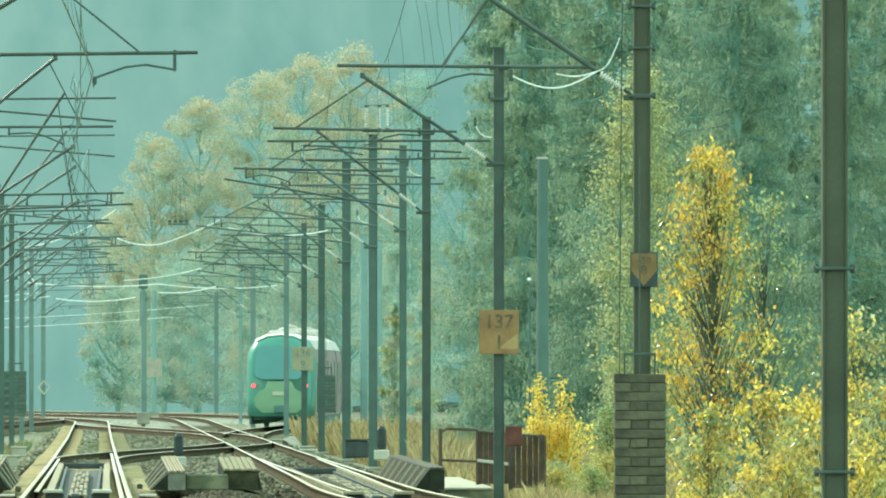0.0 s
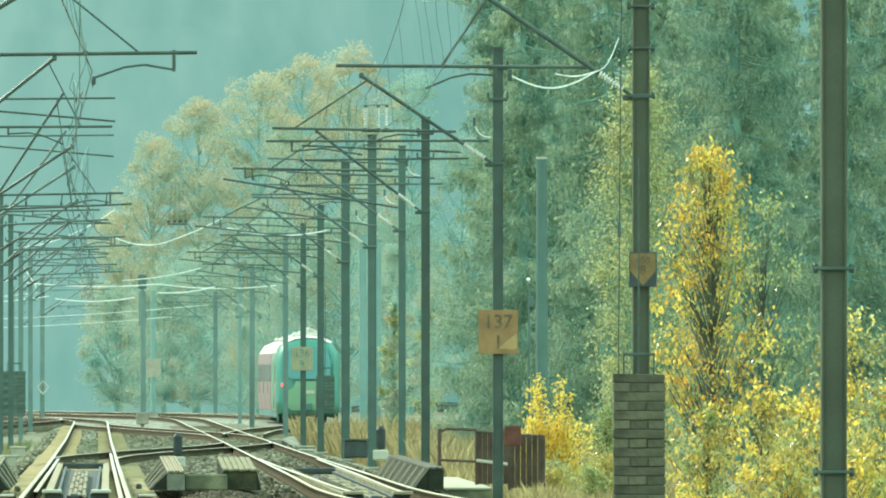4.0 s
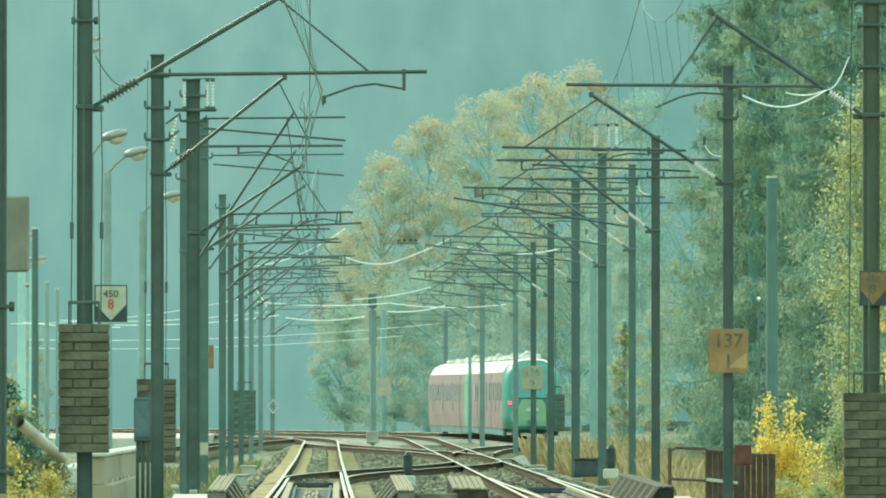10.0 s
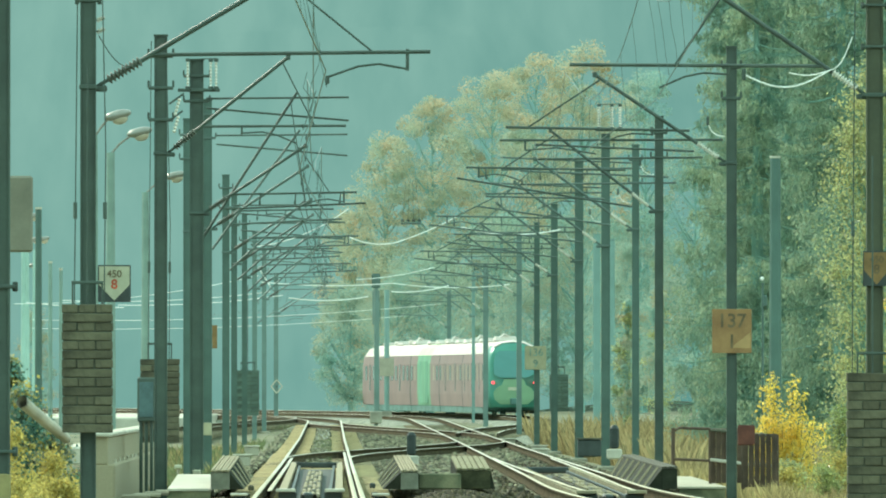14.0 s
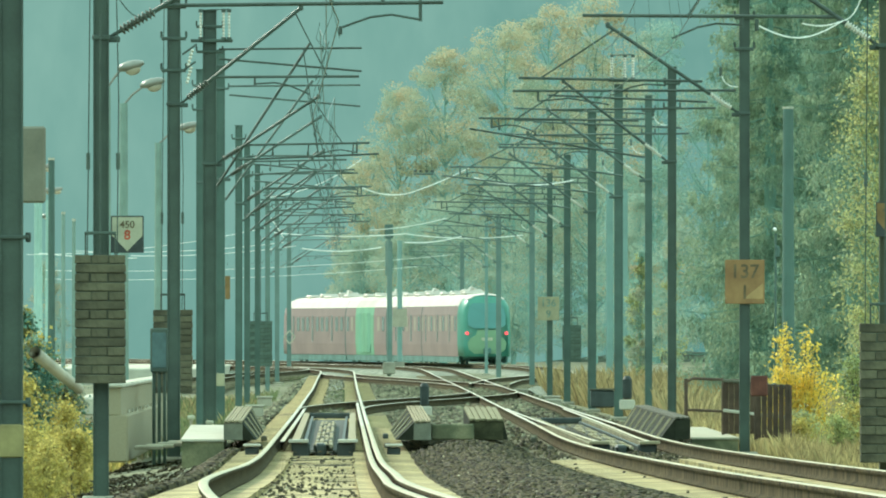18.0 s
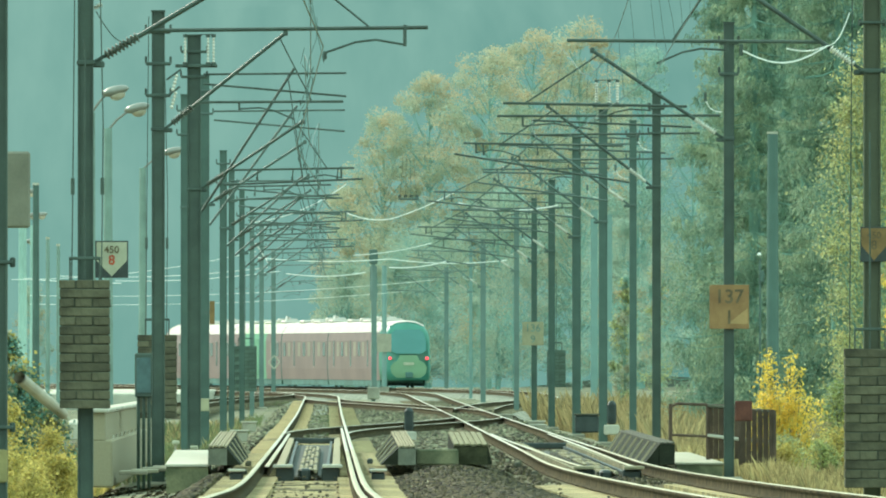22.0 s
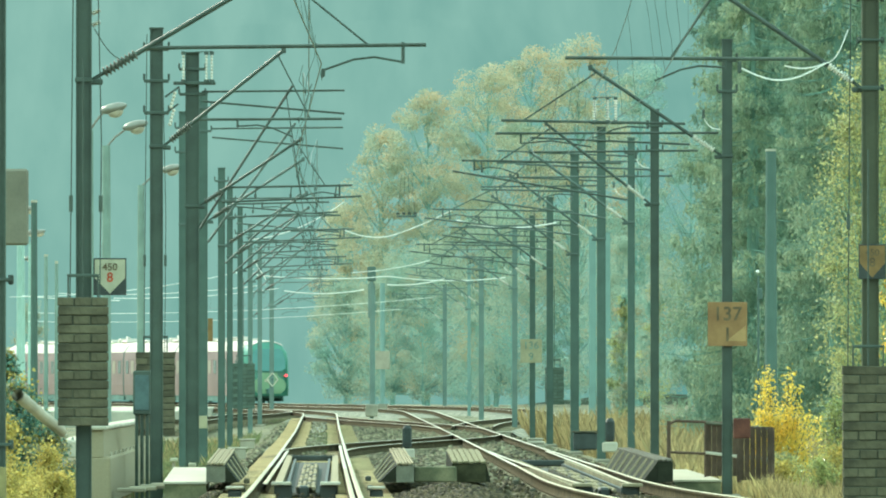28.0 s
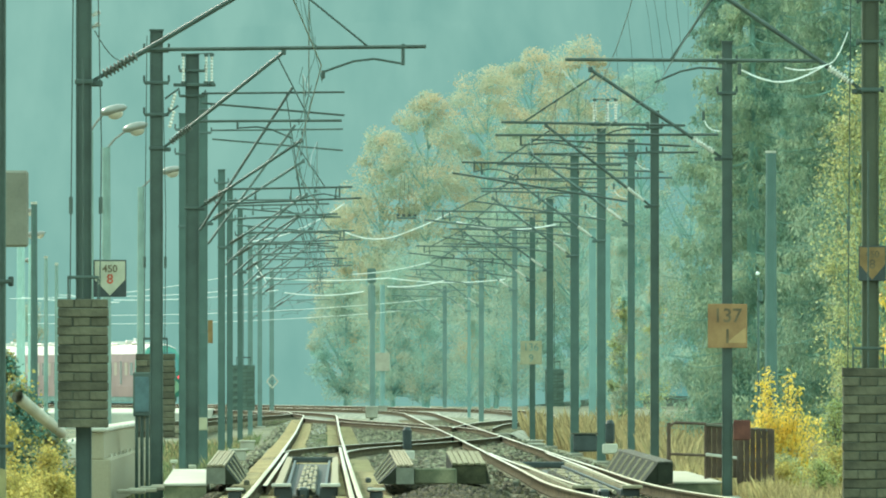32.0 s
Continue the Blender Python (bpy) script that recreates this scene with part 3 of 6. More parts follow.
def mast(x, y, side, h=7.6, w=0.2, steel=STEEL_DARK, metal=TUBE_DARK, reach=3.2, arm_z=5.62, foot_z=5.2, hang=0, clamps=2, label="", loop=False, pull=1, reach_up=2.7, slope=0.66, double=False, collars=(), brace=None):
    """An overhead-line mast; side +1 carries its arm to the right, -1 to the left; z over the rails."""
    g = ground_z(x, y)
    top = soft(y, NEAR_Z if x < 2 else MAST_Z)
    t = thing("catenary_mast", Matrix.Translation((x, y, 0)), label or "tall steel overhead-line mast with tubular arm over the track", "catenary mast", "catenary masts along the line")
    s = side
    part("post", post_mesh(h + top, w, g - 0.2), steel, t)
    part("footing", slab((0, 0, g - 0.07), (0.5, 0.5, 0.3), 0.04), CONCRETE, t, "grey concrete footing")
    part("cap", slab((0, 0, h + top + 0.01), (w * 1.1, w * 1.1, 0.03)), steel, t)
    zz = lambda z: z + top
    if reach:
        a = Vector((s * w * 0.5, 0, zz(foot_z)))
        b = Vector((s * reach_up, 0, zz(foot_z + reach_up * slope)))
        i0, i1 = a.lerp(b, 0.06), a.lerp(b, 0.22 if s < 0 else 0.23)
        part("diagonal_arm", bar([i1, b], 0.032), metal, t)
        bm = insulator(bmesh.new(), i0, i1, 0.065 if s > 0 else 0.05)
        part("insulator", bm, CERAMIC if s < 0 else CERAMIC_BROWN, t, "ribbed glazed insulator")
        part("arm_pin", bar([a, i0.lerp(i1, 0.1)], 0.026, 6), metal, t)
        part("arm_bracket", slab(a + Vector((s * 0.05, 0, -0.02)), (0.17, 0.07, 0.075), 0.015), metal, t)
        k = a.lerp(b, 0.28)
        end = Vector((s * reach, 0, zz(arm_z + 0.03)))
        start = Vector((k.x, 0, max(k.z, zz(arm_z - 0.03))))
        part("registration_tube", bar([start, end], 0.024), metal, t)
        part("brace", bar([b.lerp(a, 0.05), Vector((s * (reach * (brace or (0.83 if s > 0 else 0.88))), 0, zz(arm_z + 0.03)))], 0.014 if s > 0 else 0.018, 6), metal, t)
        if pull > 0:
            hook = Vector((s * (reach - 0.28), 0, zz(arm_z)))
            part("drop_bracket", bar([hook + Vector((0, 0, 0.06)), hook + Vector((0, 0, -0.2))], 0.022, 6), metal, t)
            tip = Vector((s * (reach - 1.25), 0, zz(arm_z - 0.28)))
            part("steady_arm", bar([hook + Vector((0, 0, -0.18)), hook + Vector((-s * 0.35, 0, -0.12)), hook + Vector((-s * 0.6, 0, -0.15)), tip], 0.016, 6), metal, t)
            part("wire_clip", slab(tip + Vector((0, 0, -0.03)), (0.05, 0.08, 0.1), 0.01), metal, t)
        else:
            out = 0.55 if pull < -1 else 0.0
            hook = Vector((s * (1.4 + out), 0, zz(arm_z)))
            part("drop_bracket", bar([hook + Vector((0, 0, 0.03)), hook + Vector((0, 0, -0.12))], 0.02, 6), metal, t)
            tip = Vector((s * (2.35 + out), 0, zz(arm_z - 0.28)))
            part("steady_arm", bar([hook + Vector((0, 0, -0.1)), hook + Vector((s * 0.35, 0, -0.08)), hook + Vector((s * 0.6, 0, -0.13)), tip], 0.016, 6), metal, t)
        if double:
            for k in (0.4, 0.62, 0.9):
                h0 = Vector((s * reach * k, 0, zz(arm_z + 0.02)))
                part("suspension_hook", bar([h0, h0 - Vector((0.02 * s, 0, 0.2))], 0.016, 5), metal, t)
                part("hook_clamp", slab(h0 - Vector((0.02 * s, 0, 0.22)), (0.05, 0.05, 0.09), 0.012), metal, t)
            for off, drop in ((0.5, -0.2 if s > 0 else 0.0), (0.9, -0.7 if s > 0 else -0.32)):
                part("upper_tube", bar([(s * (0.2 if s > 0 else -0.55 - off * 0.5), off, zz(h - 0.75 + drop * 0.4)), (s * (reach_up + (0.95 if s > 0 else 0.35)), off, zz(h - 0.6 + drop))], 0.024), metal, t)
            if s > 0:
                part("second_arm", bar([a + Vector((0, 0.5, -0.5)), Vector((s * reach_up * 0.92, 0.5, zz(h - 0.7)))], 0.03), metal, t)
            part("second_tube", bar([a + Vector((s * 0.5, 0.5, 0.1)), Vector((s * (reach + 0.2), 0.5, zz(arm_z - 0.2)))], 0.022), metal, t)
            if s > 0:
                part("second_brace", bar([Vector((s * reach_up * 0.86, 0.5, zz(h - 0.85))), Vector((s * reach_up, 0.5, zz(arm_z - 0.18)))], 0.012, 6), metal, t)
        part("messenger_saddle", slab(b, (0.08, 0.12, 0.1), 0.015), metal, t)
    if s > 0 and len(collars) > 2:
        c0, c1 = Vector((0.13, -0.05, zz(foot_z + 0.62))), Vector((0.62, -0.05, zz(foot_z + 0.27)))
        part("tie_cable", bar([c0.lerp(c1, i / 8) - Vector((0, 0, 0.16 * math.sin(math.pi * i / 8))) for i in range(9)], 0.007, 5), metal, t)
        for dz in (0.66, 0.8):
            part("small_insulator", insulator(bmesh.new(), Vector((0.1, -0.05, zz(foot_z + dz))), Vector((0.2, -0.05, zz(foot_z + dz + 0.05))), 0.035), CERAMIC, t, "small white glazed insulator")
    if loop:
        if loop > 1:
            p = a.lerp(b, 0.24) + Vector((0, -0.04, 0))
            q = Vector((s * 1.76, -0.04, zz(arm_z - 0.1)))
            pts = [p.lerp(q, i / 10) - Vector((0, 0, 0.2 * math.sin(math.pi * i / 10))) for i in range(11)]
            e = Vector((s * 0.3, -0.04, p.z + 0.45))
            part("jumper_tail", bar([p.lerp(e, i / 6) - Vector((0, 0, 0.12 * math.sin(math.pi * i / 6))) for i in range(7)], 0.008, 5), CABLE, t)
            e = Vector((s * 1.15, -0.04, zz(arm_z - 0.08)))
            part("jumper_tail", bar([p.lerp(e, i / 6) - Vector((0, 0, 0.05 * math.sin(math.pi * i / 6))) for i in range(7)], 0.009, 5), CABLE, t)
        else:
            q, k, p = Vector((s * 0.42, -0.04, zz(arm_z + 0.14))), Vector((s * 0.38, -0.04, zz(arm_z - 0.14))), Vector((s * 0.12, -0.04, zz(arm_z - 0.13)))
            pts = [q.lerp(k, i / 8).lerp(k.lerp(p, i / 8), i / 8) for i in range(9)]
        part("jumper_cable", bar(pts, 0.013 if loop > 1 else 0.01, 6), CABLE, t, "bright sagging jumper cable")
        part("jumper_clamp", slab(q, (0.05, 0.05, 0.16), 0.01), metal, t)
    for i in range(clamps):
        z = zz(h - 0.35 - 0.55 * i)
        bm = slab((0, 0, z), (w * 1.9, w * 1.12, 0.055), 0.01)
        for e in (-1, 1):
            box(bm, (e * w * 0.95, 0, z + 0.07), (0.04, 0.06, 0.12), 0.01)
        part("clamp", bm, metal, t)
    part("clamp", slab((0, 0, zz(foot_z)), (w * 1.14, w * 1.1, 0.06), 0.01), metal, t)
    for z in collars:
        bm = slab((0, 0, z), (w * 1.5, w * 1.12, 0.035), 0.008)
        for e in (-1, 1):
            box(bm, (e * w * 0.72, 0, z), (0.05, 0.08, 0.09), 0.01)
        part("collar", bm, metal, t, "bolted steel collar")
    return t


def weight_stack(x, y, z0, z1, width, rows, label, lines=(), block=None):
    """A column of block weights hanging on a guide rod beside its mast, with the wire over it."""
    t = thing("tension_weights", Matrix.Translation((x, y, 0)), label, "counterweight", "line tension weights")
    hgt = (z1 - z0) / rows
    part("core", slab((0, 0, (z0 + z1) / 2), (width * 0.94, 0.24, z1 - z0 - 0.02)), WEIGHT_JOINT, t)
    shapes = {}
    for r in range(rows):
        cuts = [-0.5, 0.5] if r % 2 == 0 else [-0.5, -0.17 if r % 4 == 1 else -0.2, 0.17 if r % 4 == 1 else 0.14, 0.5]
        for a, b in zip(cuts, cuts[1:]):
            key = round(b - a, 2)
            m = Matrix.Translation(((a + b) / 2 * width + rng.uniform(-0.006, 0.006), rng.uniform(-0.012, 0.012), z0 + (r + 0.5) * hgt)) @ pose(0, 0, 0, 0, rng.uniform(-1, 1), 0)
            if key in shapes:
                share("block", shapes[key], m, t)
            else:
                ob = part("block", slab((0, 0, 0), ((b - a) * width - 0.012, 0.28, hgt - 0.01), 0.008), block or WEIGHT, t)
                ob.matrix_basis = m
                shapes[key] = ob
    part("hanger_rod", bar([(0, 0.02, z1 - 0.05), (0, 0.02, z1 + 2.9)], 0.011, 6), TUBE_DARK, t)
    for dx in lines:
        part("tension_line", bar([(dx, 0.1, z1 - 0.1), (dx + 0.02, 0.1, 4.4), (dx + 0.05 * (1 if dx < 0 else -1), 0.1, 7.6)], 0.008, 5), TUBE_DARK, t)
        part("turnbuckle", bar([(dx + 0.01, 0.1, 3.55), (dx + 0.01, 0.1, 3.75)], 0.025, 6), TUBE_DARK, t)
    part("yoke", slab((0, 0, z1 + 0.26), (width * 0.62, 0.05, 0.04), 0.008), TUBE_DARK, t)
    for e in (-1, 1):
        part("yoke_rod", bar([(e * width * 0.29, 0, z1 - 0.02), (e * width * 0.29, 0, z1 + 0.26)], 0.012, 6), TUBE_DARK, t)
    return t


def letters(text, size, m, material, parent, name="lettering"):
    c = bpy.data.curves.new("lettering", "FONT")
    c.body, c.size, c.align_x, c.align_y, c.extrude = text, size, "CENTER", "CENTER", 0.002
    c.offset = size * 0.014
    ob = bpy.data.objects.new("lettering", c)
    me = bpy.data.meshes.new_from_object(ob)
    bpy.data.objects.remove(ob)
    me.materials.clear()
    me.materials.append(material)
    o = new(name, me)
    o.parent, o.matrix_basis = parent, m
    return o


def km_board(x, y, z, w, h, upper, lower, material, ink, label):
    """A kilometre board clamped to a mast; it faces back along the line."""
    t = thing("kilometre_board", Matrix.Translation((x, y - 0.16, z)), label, "sign", "kilometre boards")
    part("plate", slab((0, 0, 0), (w, 0.02, h), 0.006), material, t)
    part("strap", slab((0, 0.07, 0.1), (0.26, 0.12, 0.04)), TUBE_DARK, t)
    if upper:
        letters(upper, h * 0.44, pose(0, -0.014, h * 0.22, 90, 0, 0), ink, t)
        letters(lower, h * 0.44, pose(0, -0.014, -h * 0.25, 90, 0, 0), ink, t)
    else:
        for e in (0.2, -0.2):
            part("lettering", slab((0, -0.014, e * h), (w * (0.6 if e > 0 else 0.2), 0.006, h * 0.24)), ink, t)
    return t


def arrow_board(x, y, z, w, h, face, label, ink, number_ink):
    """A black-edged mast board with a pointed pale field and numbers."""
    t = thing("mast_number_board", Matrix.Translation((x, y - 0.16, z)), label, "sign", "mast boards")
    part("plate", slab((0, 0, 0), (w, 0.018, h), 0.005), BOARD_BLACK, t)
    bm = bmesh.new()
    pts = [(-0.46, 0.46), (0.46, 0.46), (0.46, -0.04), (0, -0.46), (-0.46, -0.04)]
    f = [bm.verts.new((a * w, -0.013, b * h)) for a, b in pts]
    k = [bm.verts.new((a * w, -0.009, b * h)) for a, b in pts]
    bm.faces.new(f[::-1])
    for i in range(5):
        bm.faces.new((f[i], f[(i + 1) % 5], k[(i + 1) % 5], k[i]))
    part("pointed_field", bm, face, t)
    letters("450", h * 0.27, pose(0, -0.018, h * 0.25, 90, 0, 0), ink, t)
    letters("8", h * 0.36, pose(0, -0.018, -h * 0.03, 90, 0, 0), number_ink, t)
    part("strap", slab((0, 0.07, 0), (0.24, 0.12, 0.035)), TUBE_DARK, t)
    return t


LEFT, RIGHT = -2.65, 7.6
OLIVES = (STEEL_OLIVE, TUBE_DARK)
# Steel and tube tones by distance, the later ones paled for haze.
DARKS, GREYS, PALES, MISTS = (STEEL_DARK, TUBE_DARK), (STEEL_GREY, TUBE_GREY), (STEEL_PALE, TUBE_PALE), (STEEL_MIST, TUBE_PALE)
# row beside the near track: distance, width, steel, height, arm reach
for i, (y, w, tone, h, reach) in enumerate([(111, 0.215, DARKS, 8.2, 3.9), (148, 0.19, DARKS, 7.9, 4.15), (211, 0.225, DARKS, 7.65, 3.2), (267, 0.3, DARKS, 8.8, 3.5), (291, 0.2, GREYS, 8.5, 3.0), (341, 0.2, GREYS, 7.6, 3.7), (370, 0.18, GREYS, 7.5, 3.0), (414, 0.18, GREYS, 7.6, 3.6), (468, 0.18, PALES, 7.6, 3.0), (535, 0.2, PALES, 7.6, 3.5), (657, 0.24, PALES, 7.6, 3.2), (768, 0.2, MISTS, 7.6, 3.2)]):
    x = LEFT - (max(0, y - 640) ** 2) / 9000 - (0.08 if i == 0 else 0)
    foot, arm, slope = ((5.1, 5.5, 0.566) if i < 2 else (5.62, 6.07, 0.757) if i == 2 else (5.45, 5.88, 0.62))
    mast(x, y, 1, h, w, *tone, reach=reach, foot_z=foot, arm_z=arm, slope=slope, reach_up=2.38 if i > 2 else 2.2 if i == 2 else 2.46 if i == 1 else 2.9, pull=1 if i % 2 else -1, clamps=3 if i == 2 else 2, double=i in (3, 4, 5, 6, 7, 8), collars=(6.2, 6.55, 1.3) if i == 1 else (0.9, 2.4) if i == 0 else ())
mast(-2.98, 278, 1, 7.75, 0.19, *GREYS, reach=0, label="plain steel mast behind the broad one")
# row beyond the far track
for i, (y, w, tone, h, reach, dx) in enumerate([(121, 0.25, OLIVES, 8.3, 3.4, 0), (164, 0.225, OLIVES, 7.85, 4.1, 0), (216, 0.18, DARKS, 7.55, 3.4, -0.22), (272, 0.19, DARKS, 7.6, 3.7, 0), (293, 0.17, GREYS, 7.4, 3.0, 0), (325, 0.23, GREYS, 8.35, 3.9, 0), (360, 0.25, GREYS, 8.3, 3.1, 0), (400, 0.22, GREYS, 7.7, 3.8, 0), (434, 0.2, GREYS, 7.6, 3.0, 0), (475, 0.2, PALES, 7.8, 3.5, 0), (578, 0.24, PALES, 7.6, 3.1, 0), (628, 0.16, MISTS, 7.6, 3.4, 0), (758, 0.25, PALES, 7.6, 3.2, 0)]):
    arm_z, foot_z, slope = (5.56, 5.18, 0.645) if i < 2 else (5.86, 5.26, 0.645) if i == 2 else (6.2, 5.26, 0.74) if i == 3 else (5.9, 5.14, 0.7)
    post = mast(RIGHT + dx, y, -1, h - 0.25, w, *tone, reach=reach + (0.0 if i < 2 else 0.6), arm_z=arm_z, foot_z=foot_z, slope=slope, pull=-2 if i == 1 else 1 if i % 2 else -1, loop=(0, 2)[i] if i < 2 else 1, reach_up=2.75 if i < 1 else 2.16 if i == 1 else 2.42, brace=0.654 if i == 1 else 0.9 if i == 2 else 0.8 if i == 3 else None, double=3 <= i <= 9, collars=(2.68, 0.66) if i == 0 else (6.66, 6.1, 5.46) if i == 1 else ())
    if i == 2:
        part("lower_tube", bar([(-0.15, 0.1, arm_z + 0.09), (-4.1, 0.1, arm_z + 0.08)], 0.022), TUBE_DARK, post)
        part("drop_bracket", bar([(-3.65, 0.1, arm_z + 0.1), (-3.65, 0.1, arm_z - 0.1)], 0.02, 6), TUBE_DARK, post)
        part("steady_arm", bar([(-3.65, 0.1, arm_z - 0.1), (-3.1, 0.1, arm_z - 0.05), (-2.4, 0.1, arm_z - 0.16)], 0.016, 6), TUBE_DARK, post)



def wire_run(label, cx, profile, ys, z_low, z_high, material, radius=0.006, slack=1.0):
    """Contact wire, messenger wire and droppers over one track, span by span."""
    t = thing("overhead_wires", Matrix.Identity(4), label, "catenary wire", "overhead wires")
    stag = lambda i: 0.25 if i % 2 else -0.25
    low = [(cx(y) + stag(i), y, soft(y, profile) + z_low) for i, y in enumerate(ys)]
    part("contact_wire", bar(low, radius, 5), material, t)
    pts = []
    for i in range(len(ys) - 1):
        for k in range(8):
            u = k / 8
            y = ys[i] + (ys[i + 1] - ys[i]) * u
            sag = 1.0 * 4 * u * (1 - u)
            pts.append((cx(y) + stag(i) * (1 - u) * 0.4, y, soft(y, profile) + z_high - sag))
            if 0 < k:
                x = low[i][0] + (low[i + 1][0] - low[i][0]) * u
                z = low[i][2] + (low[i + 1][2] - low[i][2]) * u
                loose = 0.0 if y < 140 else slack
                e, bow = Vector((x + loose * rng.uniform(-0.12, 0.12), y, z)), loose * rng.uniform(-0.1, 0.1)
                top = Vector(pts[-1]) + Vector((loose * rng.uniform(-0.1, 0.1), 0, 0))
                part("dropper", bar([top, top.lerp(e, 0.35) + Vector((bow, 0, 0)), top.lerp(e, 0.7) + Vector((-bow * 0.6, 0, 0)), e], radius * (0.85 if loose else 0.5), 4), material, t)
                if slack == 1.0 and y > 140:
                    part("dropper_clamp", slab(e + Vector((0, 0, 0.06)), (0.022, 0.04, 0.06), 0.006), TUBE_DARK, t)
    part("messenger_wire", bar(pts, radius, 5), material, t)
    return t


wire_run("overhead contact and messenger wires with droppers over the near track", near_x, NEAR_Z, [20, 60, 111, 148, 211, 267, 341, 414, 468, 535, 600, 657], 5.3, 6.9, WIRE, 0.008)
wire_run("overhead contact and messenger wires with droppers over the far track", far_x, MAST_Z, [20, 70, 121, 164, 216, 272, 325, 400, 475, 578, 628], 5.12, 6.85, WIRE, slack=0.15)


def cable(label, a, b, sag, radius=0.016, material=CABLE, name="feeder_cable"):
    a, b = Vector(a), Vector(b)
    t = part(name, bar([a.lerp(b, i / 12) - Vector((0, 0, sag * 4 * i / 12 * (1 - i / 12))) for i in range(13)], radius, 6), material)
    return tagged(t, label, "cable", "sunlit cross cables")


def at(u, v, y):
    """A place by its bearing: u and v in thousandths of a radian right of the line and above level, at the distance y."""
    return Vector((EYE[0] + u * y / 1000, y, EYE[2] + v * y / 1000))


for a, b, y, sag, r in [((1.4, 13.1), (5.2, 12.6), 380, 0.12, 0.022), ((5.2, 12.6), (10.2, 14.7), 380, 0.05, 0.02), ((10.6, 13.9), (18.8, 13.7), 385, 0.2, 0.026), ((-6.3, 12.3), (1.4, 15.4), 400, 0.25, 0.018),
                        ((-3.5, 8.1), (3.0, 8.2), 470, 0.13, 0.026), ((4.9, 8.6), (9.6, 9.1), 470, 0.1, 0.026), ((-5.8, 9.4), (5.0, 9.3), 500, 0.13, 0.022), ((5.0, 9.3), (14.6, 9.2), 500, 0.16, 0.022), ((-6.0, 10.6), (-5.0, 9.0), 470, 0.0, 0.026),
                        ((2.0, 9.6), (8.4, 10.6), 520, 0.1, 0.018), ((-26.0, 7.6), (-6.0, 9.9), 520, 0.3, 0.016), ((-25.0, 7.7), (-17.0, 7.3), 480, 0.05, 0.024), ((-17.5, 7.5), (-4.0, 8.3), 560, 0.15, 0.018), ((-24.5, 6.3), (9.0, 7.6), 600, 0.3, 0.013), ((-24.5, 5.6), (6.0, 6.6), 600, 0.25, 0.012), ((-22.0, 7.9), (-5.0, 8.6), 540, 0.2, 0.015)]:
    cable("feeder cable in glint-white colour sagging across the tracks", at(*a, y), at(*b, y), sag, r)

# ---- boards and weights on the masts ----
board = km_board(7.38, 216, 2.56, 0.7, 0.78, "137", "1", BOARD, INK, "weathered orange kilometre board reading 137 over 1")
km_board(7.55, 434, 2.78, 0.76, 0.84, "136", "9", BOARD_PALE, INK_HAZE, "haze-paled ochre kilometre board reading 136 over 9")
km_board(3.2, 640, 2.95, 0.75, 0.95, "", "", BOARD_HAZED, BOARD_HAZED, "pale orange kilometre board far down the line")
arrow_board(-2.33, 148, 2.77, 0.4, 0.45, BOARD_WHITE, "black-cornered white mast board reading 450 over 8", INK, INK_RED)
arrow_board(7.62, 164, 3.12, 0.37, 0.47, BOARD_DIM, "ochre pointed mast board reading 450 over 8", INK, INK)
bm = bmesh.new()
bm.faces.new([bm.verts.new(p) for p in ((-0.02, -0.0125, -0.3), (0.33, -0.0125, -0.3), (0.33, -0.0125, -0.02))])
part("pale_corner", bm, BOARD_LIGHT, board, "paler lower corner of the plate")
weight_stack(-2.65, 147.55, 0.96, 2.52, 0.62, 14, "stack of grey block weights on the white-boarded mast", (-0.16, 0.2))
weight_stack(-2.69, 212.6, 0.6, 2.06, 0.7, 13, "stack of dark block weights behind a slim mast", (-0.2, 0.16))
weight_stack(7.55, 163.5, -0.15, 1.72, 0.7, 15, "tall stack of grey block weights on the orange-boarded mast", (-0.27,))
weight_stack(8.42, 436, 0.86, 2.2, 0.68, 12, "far stack of block weights beside its mast", block=WEIGHT_HAZE)
weight_stack(-2.55, 415.5, 0.75, 2.3, 0.8, 12, "far stack of weights among the distant masts", block=WEIGHT_HAZE)


